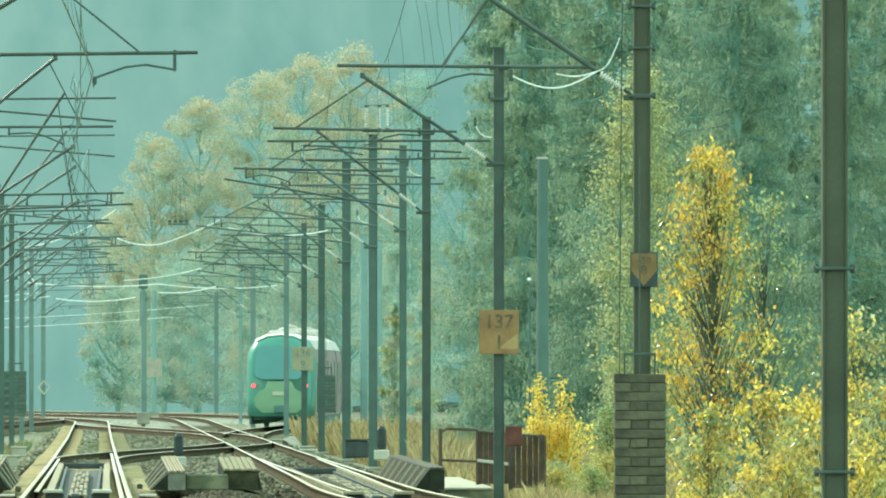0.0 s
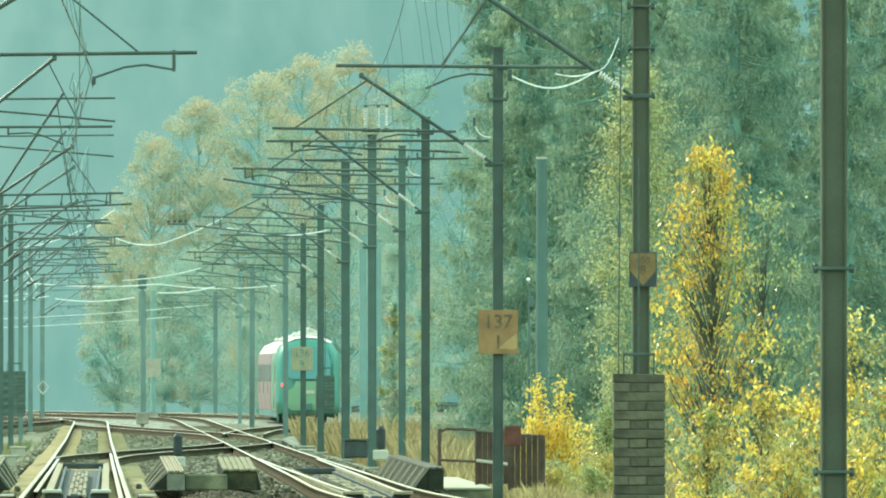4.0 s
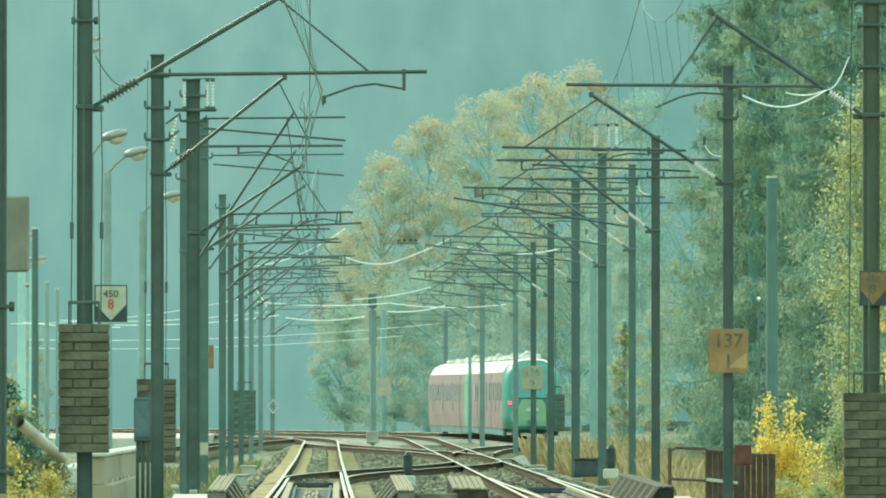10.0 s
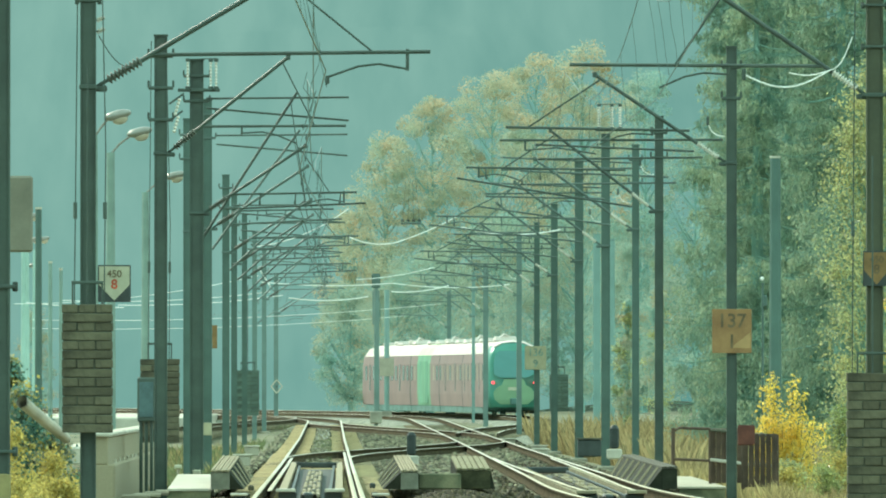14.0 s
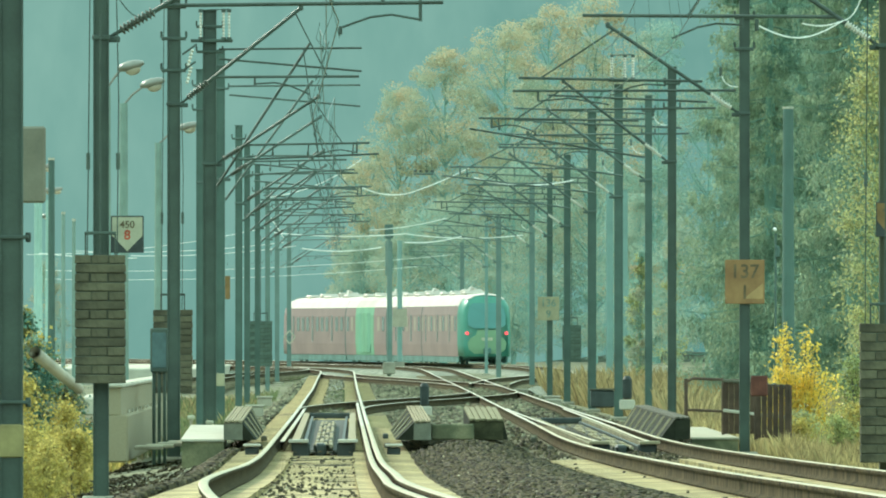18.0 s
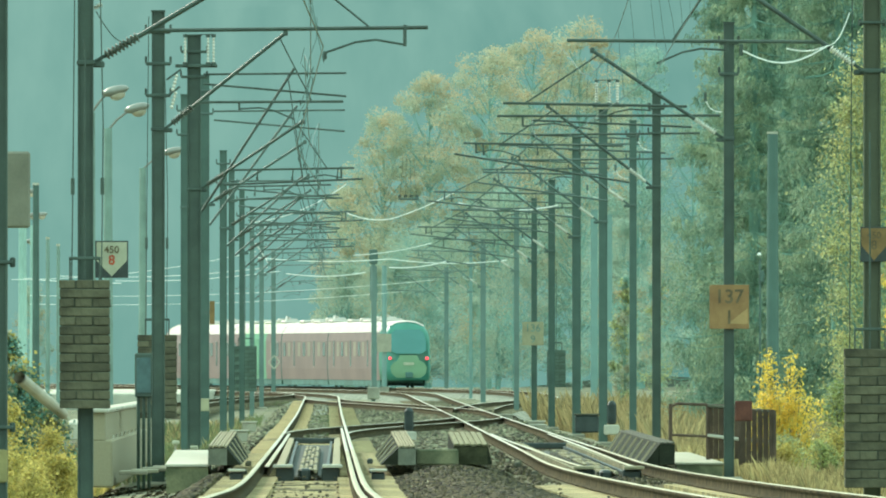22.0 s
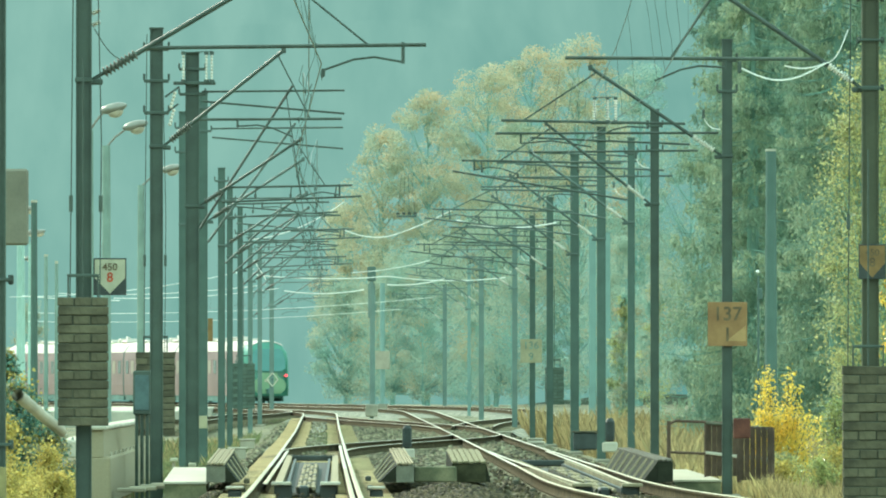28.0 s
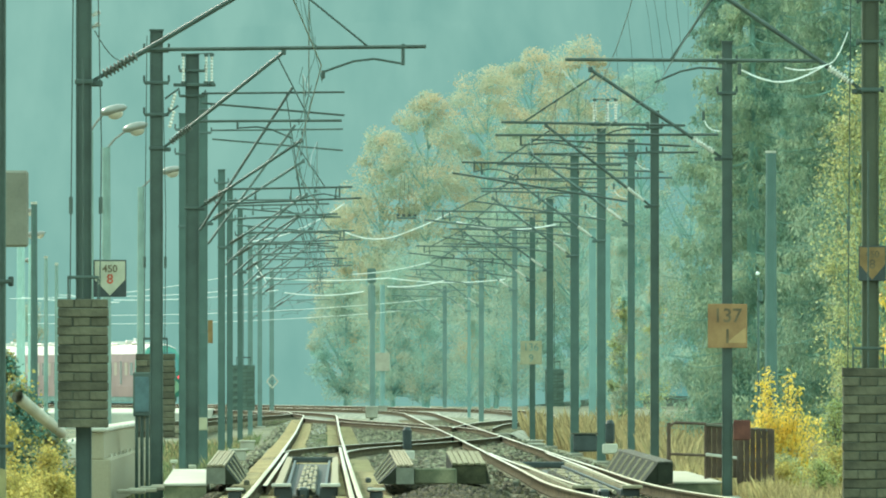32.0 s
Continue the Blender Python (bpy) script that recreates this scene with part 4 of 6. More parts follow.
# ---- the wooded hillside far behind, a plain glowing backdrop with haze painted in ----
def hill_material():
    m = bpy.data.materials.new("glowing_hillside")
    m.use_nodes = True
    n, l = m.node_tree.nodes, m.node_tree.links
    n.remove(n["Principled BSDF"])
    co, mp = n.new("ShaderNodeTexCoord"), n.new("ShaderNodeMapping")
    mp.inputs["Scale"].default_value = (1.0, 0.05, 0.42)
    l.new(co.outputs["Object"], mp.inputs["Vector"])
    a, b = n.new("ShaderNodeTexNoise"), n.new("ShaderNodeTexNoise")
    a.inputs["Scale"].default_value, a.inputs["Detail"].default_value = 0.035, 3.0
    b.inputs["Scale"].default_value, b.inputs["Detail"].default_value = 0.32, 4.0
    add = n.new("ShaderNodeMath")
    add.operation, add.inputs[1].default_value = "MULTIPLY_ADD", 0.7
    l.new(mp.outputs["Vector"], a.inputs["Vector"])
    l.new(mp.outputs["Vector"], b.inputs["Vector"])
    l.new(b.outputs["Fac"], add.inputs[0])
    l.new(a.outputs["Fac"], add.inputs[2])
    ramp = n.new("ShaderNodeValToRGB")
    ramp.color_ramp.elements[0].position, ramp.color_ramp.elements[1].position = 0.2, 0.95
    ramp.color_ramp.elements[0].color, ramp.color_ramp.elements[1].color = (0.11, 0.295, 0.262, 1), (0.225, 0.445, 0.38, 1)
    # Painted brightness of the haze: lighter to the left, darker at the foot.
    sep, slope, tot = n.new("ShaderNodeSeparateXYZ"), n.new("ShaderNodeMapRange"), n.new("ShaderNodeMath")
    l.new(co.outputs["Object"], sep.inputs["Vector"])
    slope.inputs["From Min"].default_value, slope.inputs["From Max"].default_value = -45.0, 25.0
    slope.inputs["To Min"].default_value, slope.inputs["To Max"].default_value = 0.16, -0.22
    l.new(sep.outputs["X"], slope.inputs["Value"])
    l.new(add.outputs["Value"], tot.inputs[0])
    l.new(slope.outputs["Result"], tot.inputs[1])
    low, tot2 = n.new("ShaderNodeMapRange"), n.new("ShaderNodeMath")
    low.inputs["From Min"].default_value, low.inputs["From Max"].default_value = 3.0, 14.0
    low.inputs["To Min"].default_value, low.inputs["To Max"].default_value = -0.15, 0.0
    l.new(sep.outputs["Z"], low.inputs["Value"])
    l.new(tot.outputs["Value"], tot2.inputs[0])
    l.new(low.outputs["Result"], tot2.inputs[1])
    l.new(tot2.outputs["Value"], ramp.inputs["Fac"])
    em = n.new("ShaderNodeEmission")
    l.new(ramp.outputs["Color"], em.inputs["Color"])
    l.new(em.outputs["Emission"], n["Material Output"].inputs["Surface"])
    return m


def hill_z(x, y):
    d = y - 925
    return 2 + d * 0.4 + 9 * noise.noise((x * 0.02, y * 0.02, 2)) + 3 * noise.noise((x * 0.09, y * 0.05, 7))


hx = [-2500, -1200, -600] + list(range(-300, 301, 12)) + [600, 1200, 2500]
hy = list(range(915, 1320, 14)) + [1400, 1600, 1900]
tagged(grid_mesh("backdrop", hx, hy, hill_z, hill_material()), "glowing backdrop painted as a misty wooded hillside", "hillside", kind="structure")


# ---- trees and plants ----
def spruce(height, radius, seed, bare=1.0):
    """A tall spruce: whorls of sagging boughs from which combs of needle twigs hang."""
    r = np.random.default_rng(seed)
    t = new("spruce_tree")
    part("trunk", tube(bmesh.new(), [(0, 0, -0.4), (0.03, 0, height * 0.5), (0, 0, height)], [0.26, 0.16, 0.02], 7), BARK_SPRUCE, t)
    limbs, cs = bmesh.new(), []
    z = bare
    while z < height - 0.4:
        k = 1 - (z - bare) / (height - bare)
        rad = radius * (0.1 + 0.9 * k ** 0.8) * r.uniform(0.8, 1.1)
        for j in range(r.integers(4, 7)):
            a = r.uniform(0, 2 * math.pi)
            ln = rad * r.uniform(0.55, 1.2)
            zb = z + r.uniform(-0.15, 0.15)
            drop = lambda q: -0.3 * ln * q + 0.2 * ln * q ** 3
            tube(limbs, [(math.cos(a) * ln * q, math.sin(a) * ln * q, zb + drop(q)) for q in (0, 0.35, 0.7, 1)], [0.03, 0.022, 0.014, 0.005], 4, False)
            m = int(8 + ln * 9)
            q = r.uniform(0.18, 1.04, m)
            off = r.normal(0, 1, m) * (0.2 * ln * (1.15 - q) + 0.05)
            hang = (0.25 + 0.55 * r.random(m)) * (0.45 + 0.75 * (1 - np.abs(q - 0.55))) * (0.5 + 0.5 * k)
            n = 9
            d = (np.arange(n) + r.random((m, n))) / n
            sway = r.normal(0, 0.07, (m, 2))
            px = (math.cos(a) * ln * q - math.sin(a) * off)[:, None] + sway[:, :1] * d + r.normal(0, 0.03, (m, n))
            py = (math.sin(a) * ln * q + math.cos(a) * off)[:, None] + sway[:, 1:] * d + r.normal(0, 0.03, (m, n))
            pz = (zb + drop(q) - np.abs(off) * 0.2)[:, None] - hang[:, None] * d
            cs.append(np.stack([px, py, pz], 2).reshape(-1, 3))
        z += r.uniform(0.3, 0.48)
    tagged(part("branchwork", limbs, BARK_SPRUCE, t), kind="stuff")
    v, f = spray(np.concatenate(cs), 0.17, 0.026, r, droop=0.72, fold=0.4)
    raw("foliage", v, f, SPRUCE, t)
    return t


SPRUCE_LABEL = "dark green spruce with drooping boughs"
kinds = []
for h, rad, seed in ((16.5, 3.0, 1), (24, 3.1, 2), (20, 2.8, 3)):
    kinds.append(tagged(spruce(h, rad, seed), SPRUCE_LABEL, "spruce", "spruces at the edge of the wood"))
spots = [(12.9, 362), (15.0, 352), (15.0, 396), (16.9, 365), (18.3, 345), (20.3, 372), (21.8, 350), (24.2, 366), (16.2, 408), (18.2, 402), (20.5, 410), (24.5, 405), (27.2, 380), (29.5, 360), (17.0, 430), (28.2, 415), (14.4, 425), (16.4, 445), (20.9, 396), (19.3, 386), (22.6, 400), (25.8, 374)]
for i, (x, y) in enumerate(spots):
    m = Matrix.Translation((x, y, ground_z(x, y))) @ pose(0, 0, 0, 0, 0, 67 * i)
    if i < 3:
        kinds[i].matrix_basis = m
    else:
        copy_thing(kinds[i % 3], m)


def broadleaf(name, height, radius, leaf, seed, leaf_size, clumps, per, bark=BARK, low=0.25, lean=0.0, trunk_r=None, sparse=0.32, droop=0.25, mix=(), wide=0.32):
    """A tree or bush: tapered trunk, forking limbs, and a crown of small leaves in uneven clumps; mix: further leaf colours, clump by clump."""
    r = np.random.default_rng(seed)
    t = new(name)
    tr = trunk_r or height * 0.014
    top = (lean * height, 0, height * 0.9)
    part("trunk", tube(bmesh.new(), [(0, 0, -0.3), (lean * height * 0.3, 0.02, height * 0.4), top], [tr, tr * 0.7, tr * 0.15], 7), bark, t)
    limbs, cs, tint = bmesh.new(), [], []
    for i in range(clumps):
        q = low + (1 - low) * r.random() ** 0.85
        spread = radius * math.sin(math.pi * min(1, 0.18 + 0.8 * (q - low) / (1 - low))) ** 0.7
        a = r.uniform(0, 2 * math.pi)
        d = spread * r.uniform(0.35, 1.0)
        c = np.array((lean * height * q + math.cos(a) * d, math.sin(a) * d, height * q))
        base = np.array((lean * height * q * 0.7, 0, height * max(0.12, q - 0.22)))
        mid = (c + base) / 2 + r.normal(0, 0.04, 3) * radius
        tube(limbs, [tuple(base), tuple(mid), tuple(c)], [tr * 0.4, tr * 0.25, tr * 0.08], 4, False)
        n = int(per * r.uniform(0.4, 1.4))
        s = radius * sparse * r.uniform(0.5, 1.2)
        cs.append(c + r.normal(0, 1, (n, 3)) * (s, s, s * 0.8))
        m = max(2, n // 4)
        cs.append(base + (c - base) * r.uniform(0.3, 1, (m, 1)) + r.normal(0, 0.12, (m, 3)) * radius)
        tint += [r.integers(0, len(mix) + 1)] * (n + m)
    part("branchwork", limbs, bark, t)
    v, f = spray(np.concatenate(cs), leaf_size, leaf_size * wide, r, droop=droop)
    crown = raw("crown", v, f, leaf, t)
    for other in mix:
        crown.data.materials.append(other)
    crown.data.polygons.foreach_set("material_index", np.tile(np.array(tint, np.int32), 2))
    return t


def plant(ob, x, y, label, category, group="", rz=0):
    ob.matrix_basis = pose(x, y, ground_z(x, y), 0, 0, rz)
    return tagged(ob, label, category, group)


# the great autumn trees behind the line, haze put into their leaf and bark colours
FARS = "pale autumn trees behind the curve"
def far_tree(height, radius, seed, low=0.12, count=16000, leaf=LEAF_FAR):
    """A large crown seen far off: forking limbs that end in billows of fine leaves, open between them."""
    r = np.random.default_rng(seed)
    t = new("autumn_tree")
    part("trunk", tube(bmesh.new(), [(0, 0, -0.3), (0.1, 0, height * 0.5), (0, 0, height * 0.92)], [0.2, 0.12, 0.03], 7), BARK_FAR, t)
    limbs, cs, n = bmesh.new(), [], 54
    for i in range(n):
        q = low + (1 - low) * ((i + r.random()) / n)
        spread = radius * max(0.12, 1 - (max(0.0, q - 0.55) / 0.47) ** 2) ** 0.6 * (0.55 + 0.45 * min(1.0, q / 0.5))
        a = 2.4 * i + r.uniform(-0.5, 0.5)
        d = spread * math.sqrt(r.uniform(0.08, 1.0))
        c = np.array((math.cos(a) * d, math.sin(a) * d, height * q))
        z0 = max(height * 0.1, c[2] - d * 0.9 - 1.2)
        tube(limbs, [(0, 0, z0), (c[0] * 0.55, c[1] * 0.55, z0 + (c[2] - z0) * 0.45), tuple(c)], [0.07, 0.045, 0.012], 4, False)
        m = int(1.7 * count / n * r.uniform(0.5, 1.5))
        p = r.normal(0, 1, (m, 3))
        p /= np.linalg.norm(p, axis=1, keepdims=True)
        p *= (r.uniform(0.35, 1.0, m) ** 0.5)[:, None] * r.uniform(0.75, 1.5) * radius * 0.24 * (1.1, 1.1, 0.72)
        p[:, 2] = np.where(p[:, 2] < 0, p[:, 2] * 0.55, p[:, 2])
        cs.append(c + p + r.normal(0, 0.1, (m, 3)))
    part("branchwork", limbs, BARK_FAR, t)
    v, f = spray(np.concatenate(cs), 0.15, 0.055, r, droop=0.2)
    raw("crown", v, f, leaf, t)
    return t


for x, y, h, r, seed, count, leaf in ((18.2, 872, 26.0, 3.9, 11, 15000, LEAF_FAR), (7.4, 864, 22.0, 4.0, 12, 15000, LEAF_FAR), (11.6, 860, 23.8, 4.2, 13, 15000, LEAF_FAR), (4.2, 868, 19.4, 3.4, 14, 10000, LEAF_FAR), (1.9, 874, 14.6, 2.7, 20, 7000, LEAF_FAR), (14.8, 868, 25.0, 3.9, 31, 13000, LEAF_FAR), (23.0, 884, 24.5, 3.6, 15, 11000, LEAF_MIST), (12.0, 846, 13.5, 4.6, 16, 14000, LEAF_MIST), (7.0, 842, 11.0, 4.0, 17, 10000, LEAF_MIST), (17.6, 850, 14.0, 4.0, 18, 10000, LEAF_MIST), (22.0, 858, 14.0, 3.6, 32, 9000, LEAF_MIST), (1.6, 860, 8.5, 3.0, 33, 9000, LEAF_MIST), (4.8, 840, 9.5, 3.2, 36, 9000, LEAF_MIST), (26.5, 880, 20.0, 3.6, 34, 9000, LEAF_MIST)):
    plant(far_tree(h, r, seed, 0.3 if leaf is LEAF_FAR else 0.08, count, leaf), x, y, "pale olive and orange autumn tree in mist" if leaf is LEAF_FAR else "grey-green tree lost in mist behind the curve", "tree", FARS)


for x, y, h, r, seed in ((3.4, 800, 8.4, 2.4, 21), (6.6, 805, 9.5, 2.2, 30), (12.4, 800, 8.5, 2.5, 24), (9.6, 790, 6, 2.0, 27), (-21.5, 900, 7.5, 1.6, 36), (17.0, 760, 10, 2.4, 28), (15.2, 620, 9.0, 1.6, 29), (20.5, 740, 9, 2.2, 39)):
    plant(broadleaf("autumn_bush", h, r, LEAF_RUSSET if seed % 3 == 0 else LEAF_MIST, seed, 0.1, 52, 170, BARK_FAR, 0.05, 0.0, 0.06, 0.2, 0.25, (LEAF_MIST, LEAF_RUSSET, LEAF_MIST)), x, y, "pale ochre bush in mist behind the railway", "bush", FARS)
# trees beside the line
plant(broadleaf("birch_tree", 8.9, 1.05, LEAF_BIRCH, 41, 0.075, 120, 160, BARK_SPRUCE, 0.1, 0.0, 0.07, 0.25, 0.45), 11.4, 250, "lime green birch with slender crown", "birch")
plant(broadleaf("yellow_tree", 5.75, 0.92, LEAF_AMBER, 43, 0.085, 200, 30, BARK, 0.1, -0.03, 0.035, 0.15, 0.7, (LEAF_AMBER, LEAF_GOLD, LEAF_YELLOW, LEAF_LIME), 0.24), 9.25, 176, "slender young tree with yellow autumn leaves", "young tree")
plant(broadleaf("young_tree", 5.15, 0.85, LEAF_LIME, 44, 0.075, 90, 20, BARK, 0.12, 0.05, 0.03, 0.16, 0.6, (LEAF_LIME, LEAF_DARK), 0.26), 9.95, 180, "slender young tree with green and white-lit leaves", "young tree")
for x, y, h, r, seed, leaf in ((8.9, 158, 1.75, 0.6, 51, LEAF_YELLOW), (9.6, 160, 1.9, 0.7, 52, LEAF_YELLOW), (10.3, 163, 1.9, 0.7, 53, LEAF_YELLOW), (9.2, 150, 1.35, 0.7, 54, LEAF_YELLOW), (10.1, 152, 1.8, 0.8, 55, LEAF_YELLOW), (10.7, 168, 2.9, 0.8, 56, LEAF_YELLOW), (8.7, 168, 1.5, 0.5, 57, LEAF_BIRCH), (8.5, 145, 0.9, 0.5, 58, LEAF_YELLOW), (9.0, 140, 1.0, 0.6, 61, LEAF_YELLOW), (9.8, 142, 1.3, 0.7, 62, LEAF_YELLOW)):
    plant(broadleaf("shrub", h + 0.45, r, leaf, seed, 0.085, 60, 30, BARK, 0.05, 0.0, 0.016, 0.2, 0.55, (LEAF_YELLOW, LEAF_GOLD, LEAF_LIME, LEAF_BIRCH), 0.26), x, y, "bushy shrub with yellow and lime autumn leaves", "shrub", "shrubs beside the line")


def shoots(name, leaf, stems, seed):
    """A bush of upright shoots, each set with small leaves; stems: x, y, height."""
    r = np.random.default_rng(seed)
    t, cs = new(name), []
    for x, y, h in stems:
        lean = r.normal(0, 0.1, 2)
        tip = np.array((x * 1.5 + lean[0], y + lean[1], h))
        part("shoot", tube(bmesh.new(), [(x * 0.4, y * 0.4, -0.2), (x, y, h * 0.5), tuple(tip)], [0.018, 0.012, 0.004], 5), BARK, t)
        q = r.uniform(0.2, 1.02, int(h * 150))[:, None]
        c = np.array((x * 0.6, y * 0.6, 0.0)) * (1 - q) + tip * q
        cs.append(c + r.normal(0, 1, (len(q), 3)) * (0.05 + 0.2 * (1 - q)) * (1, 1, 0.8))
    v, f = spray(np.concatenate(cs), 0.075, 0.022, r, droop=0.3)
    raw("leaves", v, f, leaf, t)
    return t


rs = np.random.default_rng(59)
plant(shoots("golden_bush", LEAF_GOLD, [(rs.normal(0, 0.26), rs.uniform(-0.4, 0.4), rs.uniform(0.8, 1.85)) for _ in range(58)] + [(-0.3, 0, 2.4), (0.16, 0.1, 2.55), (0.26, 0, 2.25), (-0.06, 0.2, 2.6), (-0.15, 0, 2.2)], 59), 9.0, 236, "bright golden bush of upright shoots behind the railing", "bush")
for x, y, h, r, seed in ((-5.5, 228, 2.3, 0.5, 91), (-5.05, 229, 1.5, 0.55, 92), (-5.75, 229, 2.9, 0.35, 93)):
    plant(broadleaf("dark_bush", h, r, LEAF_DARK, seed, 0.09, 50, 90, BARK, 0.05, 0.0, 0.02, 0.3, 0.3, (LEAF_DARK, LEAF_RUSSET, GRASS_GREEN)), x, y, "dark green and russet bush behind the leaning pipe", "bush", "dark bushes at the verge")
plant(broadleaf("green_bush", 1.9, 0.55, LEAF_LIME, 60, 0.07, 40, 60, BARK, 0.1, 0.0, 0.02, 0.34), 10.3, 240, "green bush beside the golden one", "bush")
for x, y, h, r, seed in ((11.7, 470, 5.5, 0.5, 64), (12.2, 500, 4.0, 0.45, 65), (14.2, 520, 6.0, 0.7, 66)):
    plant(broadleaf("autumn_bush", h, r, LEAF_BIRCH, seed, 0.1, 40, 90, BARK_SPRUCE, 0.06, 0.0, 0.04, 0.26, 0.3, (LEAF_RUSSET, LEAF_MIST)), x, y, "pale lime bush behind the masts", "bush", "bushes behind the masts")
for x, y, h, r, seed in ((-4.25, 172, 1.6, 0.45, 71), (-3.75, 178, 1.15, 0.4, 72), (-4.6, 168, 1.5, 0.45, 73), (-4.0, 163, 0.9, 0.4, 74), (-3.5, 170, 0.8, 0.35, 75), (-4.9, 180, 1.65, 0.45, 76), (-3.9, 155, 0.7, 0.4, 77), (-3.6, 160, 0.7, 0.35, 78)):
    plant(broadleaf("weed_clump", h + 0.1, r, GRASS_GREEN, seed, 0.055, 34, 70, BARK, 0.05, 0.0, 0.012, 0.32), x, y, "yellow-green weeds beside the mast feet", "weeds", "weeds beside the line")


for x, y, h, r, seed, leaf in ((8.7, 224, 0.75, 0.4, 101, GRASS_GREEN), (9.3, 222, 0.9, 0.4, 102, LEAF_LIME), (9.7, 226, 1.1, 0.45, 103, GRASS_GREEN), (8.9, 229, 0.85, 0.4, 104, LEAF_BIRCH), (10.1, 221, 0.9, 0.45, 105, LEAF_LIME)):
    plant(broadleaf("weed_clump", h, r, leaf, seed, 0.06, 36, 60, BARK, 0.05, 0.0, 0.012, 0.32), x, y, "yellow-green weeds in the straw by the railing", "weeds", "weeds beyond the railing")


def bed_z(x, y):
    t = min(1.0, max(0.0, (x - near_x(y)) / 4.9))
    return soft(y, NEAR_Z) * (1 - t) + soft(y, FAR_Z) * t - 0.24


def grass(label, count, x0, x1, y0, y1, h, material, seed, height=None):
    r = np.random.default_rng(seed)
    x, y = r.uniform(x0, x1, count), r.uniform(y0, y1, count)
    if height:
        patch = np.array([noise.noise((a * 0.9, b * 0.08, 5)) > -0.02 for a, b in zip(x, y)])
        x, y = x[patch], y[patch]
        count = len(x)
    z = np.array([(height or ground_z)(a, b) for a, b in zip(x, y)])
    hh = h * r.uniform(0.4, 1.25, count) * (0.75 + 0.35 * np.sin(x * 2.1) * np.cos(y * 0.4))
    a = r.uniform(0, 6.28, count)
    w = 0.003 + 0.002 * (y0 / 150)
    dx, dy = np.cos(a) * w, np.sin(a) * w
    lx, ly = r.normal(0, 0.2, count) * hh, r.normal(0, 0.2, count) * hh
    v = np.stack([np.stack([x - dx, y - dy, z - 0.03], 1), np.stack([x + dx, y + dy, z - 0.03], 1), np.stack([x + lx * 0.4 + dx * 0.7, y + ly * 0.4 + dy * 0.7, z + hh * 0.6], 1), np.stack([x + lx, y + ly, z + hh], 1)], 1)
    i = np.arange(count)[:, None] * 4
    return tagged(raw("grass", v.reshape(-1, 3), np.concatenate([i + [0, 1, 2], i + [0, 2, 3]]), material), label, "grass", kind="stuff")


grass("tall dry straw-coloured grass beyond the railing", 34000, 7.8, 12.0, 200, 262, 0.5, GRASS_STRAW, 81)
grass("dry grass behind the row of masts", 60000, 8.0, 13.5, 262, 480, 0.95, GRASS_DRY, 82)
grass("dry grass under the yellow shrubs", 14000, 8.0, 12.0, 135, 200, 0.4, GRASS_STRAW, 83)
grass("yellow-green grass along the bank", 8000, -6.5, -3.6, 158, 230, 0.5, GRASS_GREEN, 84)
grass("low green weeds growing through the ballast", 15000, -2.2, 6.4, 235, 560, 0.09, WEED_LOW, 86, bed_z)
grass("dull weeds between the near rails", 7000, -0.3, 0.3, 286, 430, 0.07, WEED_LOW, 90, lambda x, y: bed_z(x, y) + 0.07)
grass("sparse weeds on the ballast shoulder", 3500, -2.6, -1.4, 218, 330, 0.12, WEED_LOW, 87, bed_z)
grass("green weeds and dry stalks beside the near track", 20000, -6.2, -2.1, 225, 440, 0.34, WEED_LOW, 88)
grass("straw stalks beside the near track", 5000, -6.2, -2.3, 225, 440, 0.4, GRASS_DRY, 89)


# ---- the train ----
# Train colours greyed and lightened to stand in for the haze.
TRAIN_SIDE = mat("hazed_red_paint", (0.31, 0.21, 0.195), 0.45, 0.0, 0.1, 0.5)
TRAIN_GREEN = mat("train_green_paint", (0.07, 0.28, 0.205), 0.4, 0.0, 0.1, 0.6)
TRAIN_JOIN = mat("train_bellows", (0.07, 0.13, 0.115), 0.8, 0.0, 0.1, 1.0)
ROOF_LIME = mat("pale_lime_roof", (0.5, 0.56, 0.38), 0.5, 0.0, 0.06, 0.6)
TRAIN_LIME = mat("train_lime_paint", (0.18, 0.31, 0.17), 0.4, 0.0, 0.1, 0.6)
DOOR_GREEN = mat("door_green_paint", (0.17, 0.4, 0.27), 0.45, 0.0, 0.1, 0.6)
# Cream colour imitates panes reflecting the bright sky and sun.
PANE_SUN = mat("pane_sun_reflection", (0.43, 0.37, 0.29), 0.4, 0.0, 0.1, 1.0)
DOOR_LIME = mat("door_lime_paint", (0.2, 0.43, 0.27), 0.45, 0.0, 0.1, 0.6)
TRAIN_PANE = mat("train_window_pane", (0.23, 0.24, 0.215), 0.2, 0.0, 0.08, 0.8)
TRAIN_ROOF = mat("train_white_roof", (0.6, 0.53, 0.46), 0.5, 0.0, 0.06, 0.6)
TRAIN_GLASS = mat("train_windscreen", (0.08, 0.25, 0.23), 0.12, 0.0, 0.05, 0.6)
TRAIN_DARK = mat("train_underframe", (0.1, 0.21, 0.18), 0.8, 0.0, 0.2, 1.0)
TAIL_LAMP = glow("tail_lamp_red", (1.0, 0.07, 0.09), 1.6)
CARS = (25.0, 17.7, 17.7, 24.6)
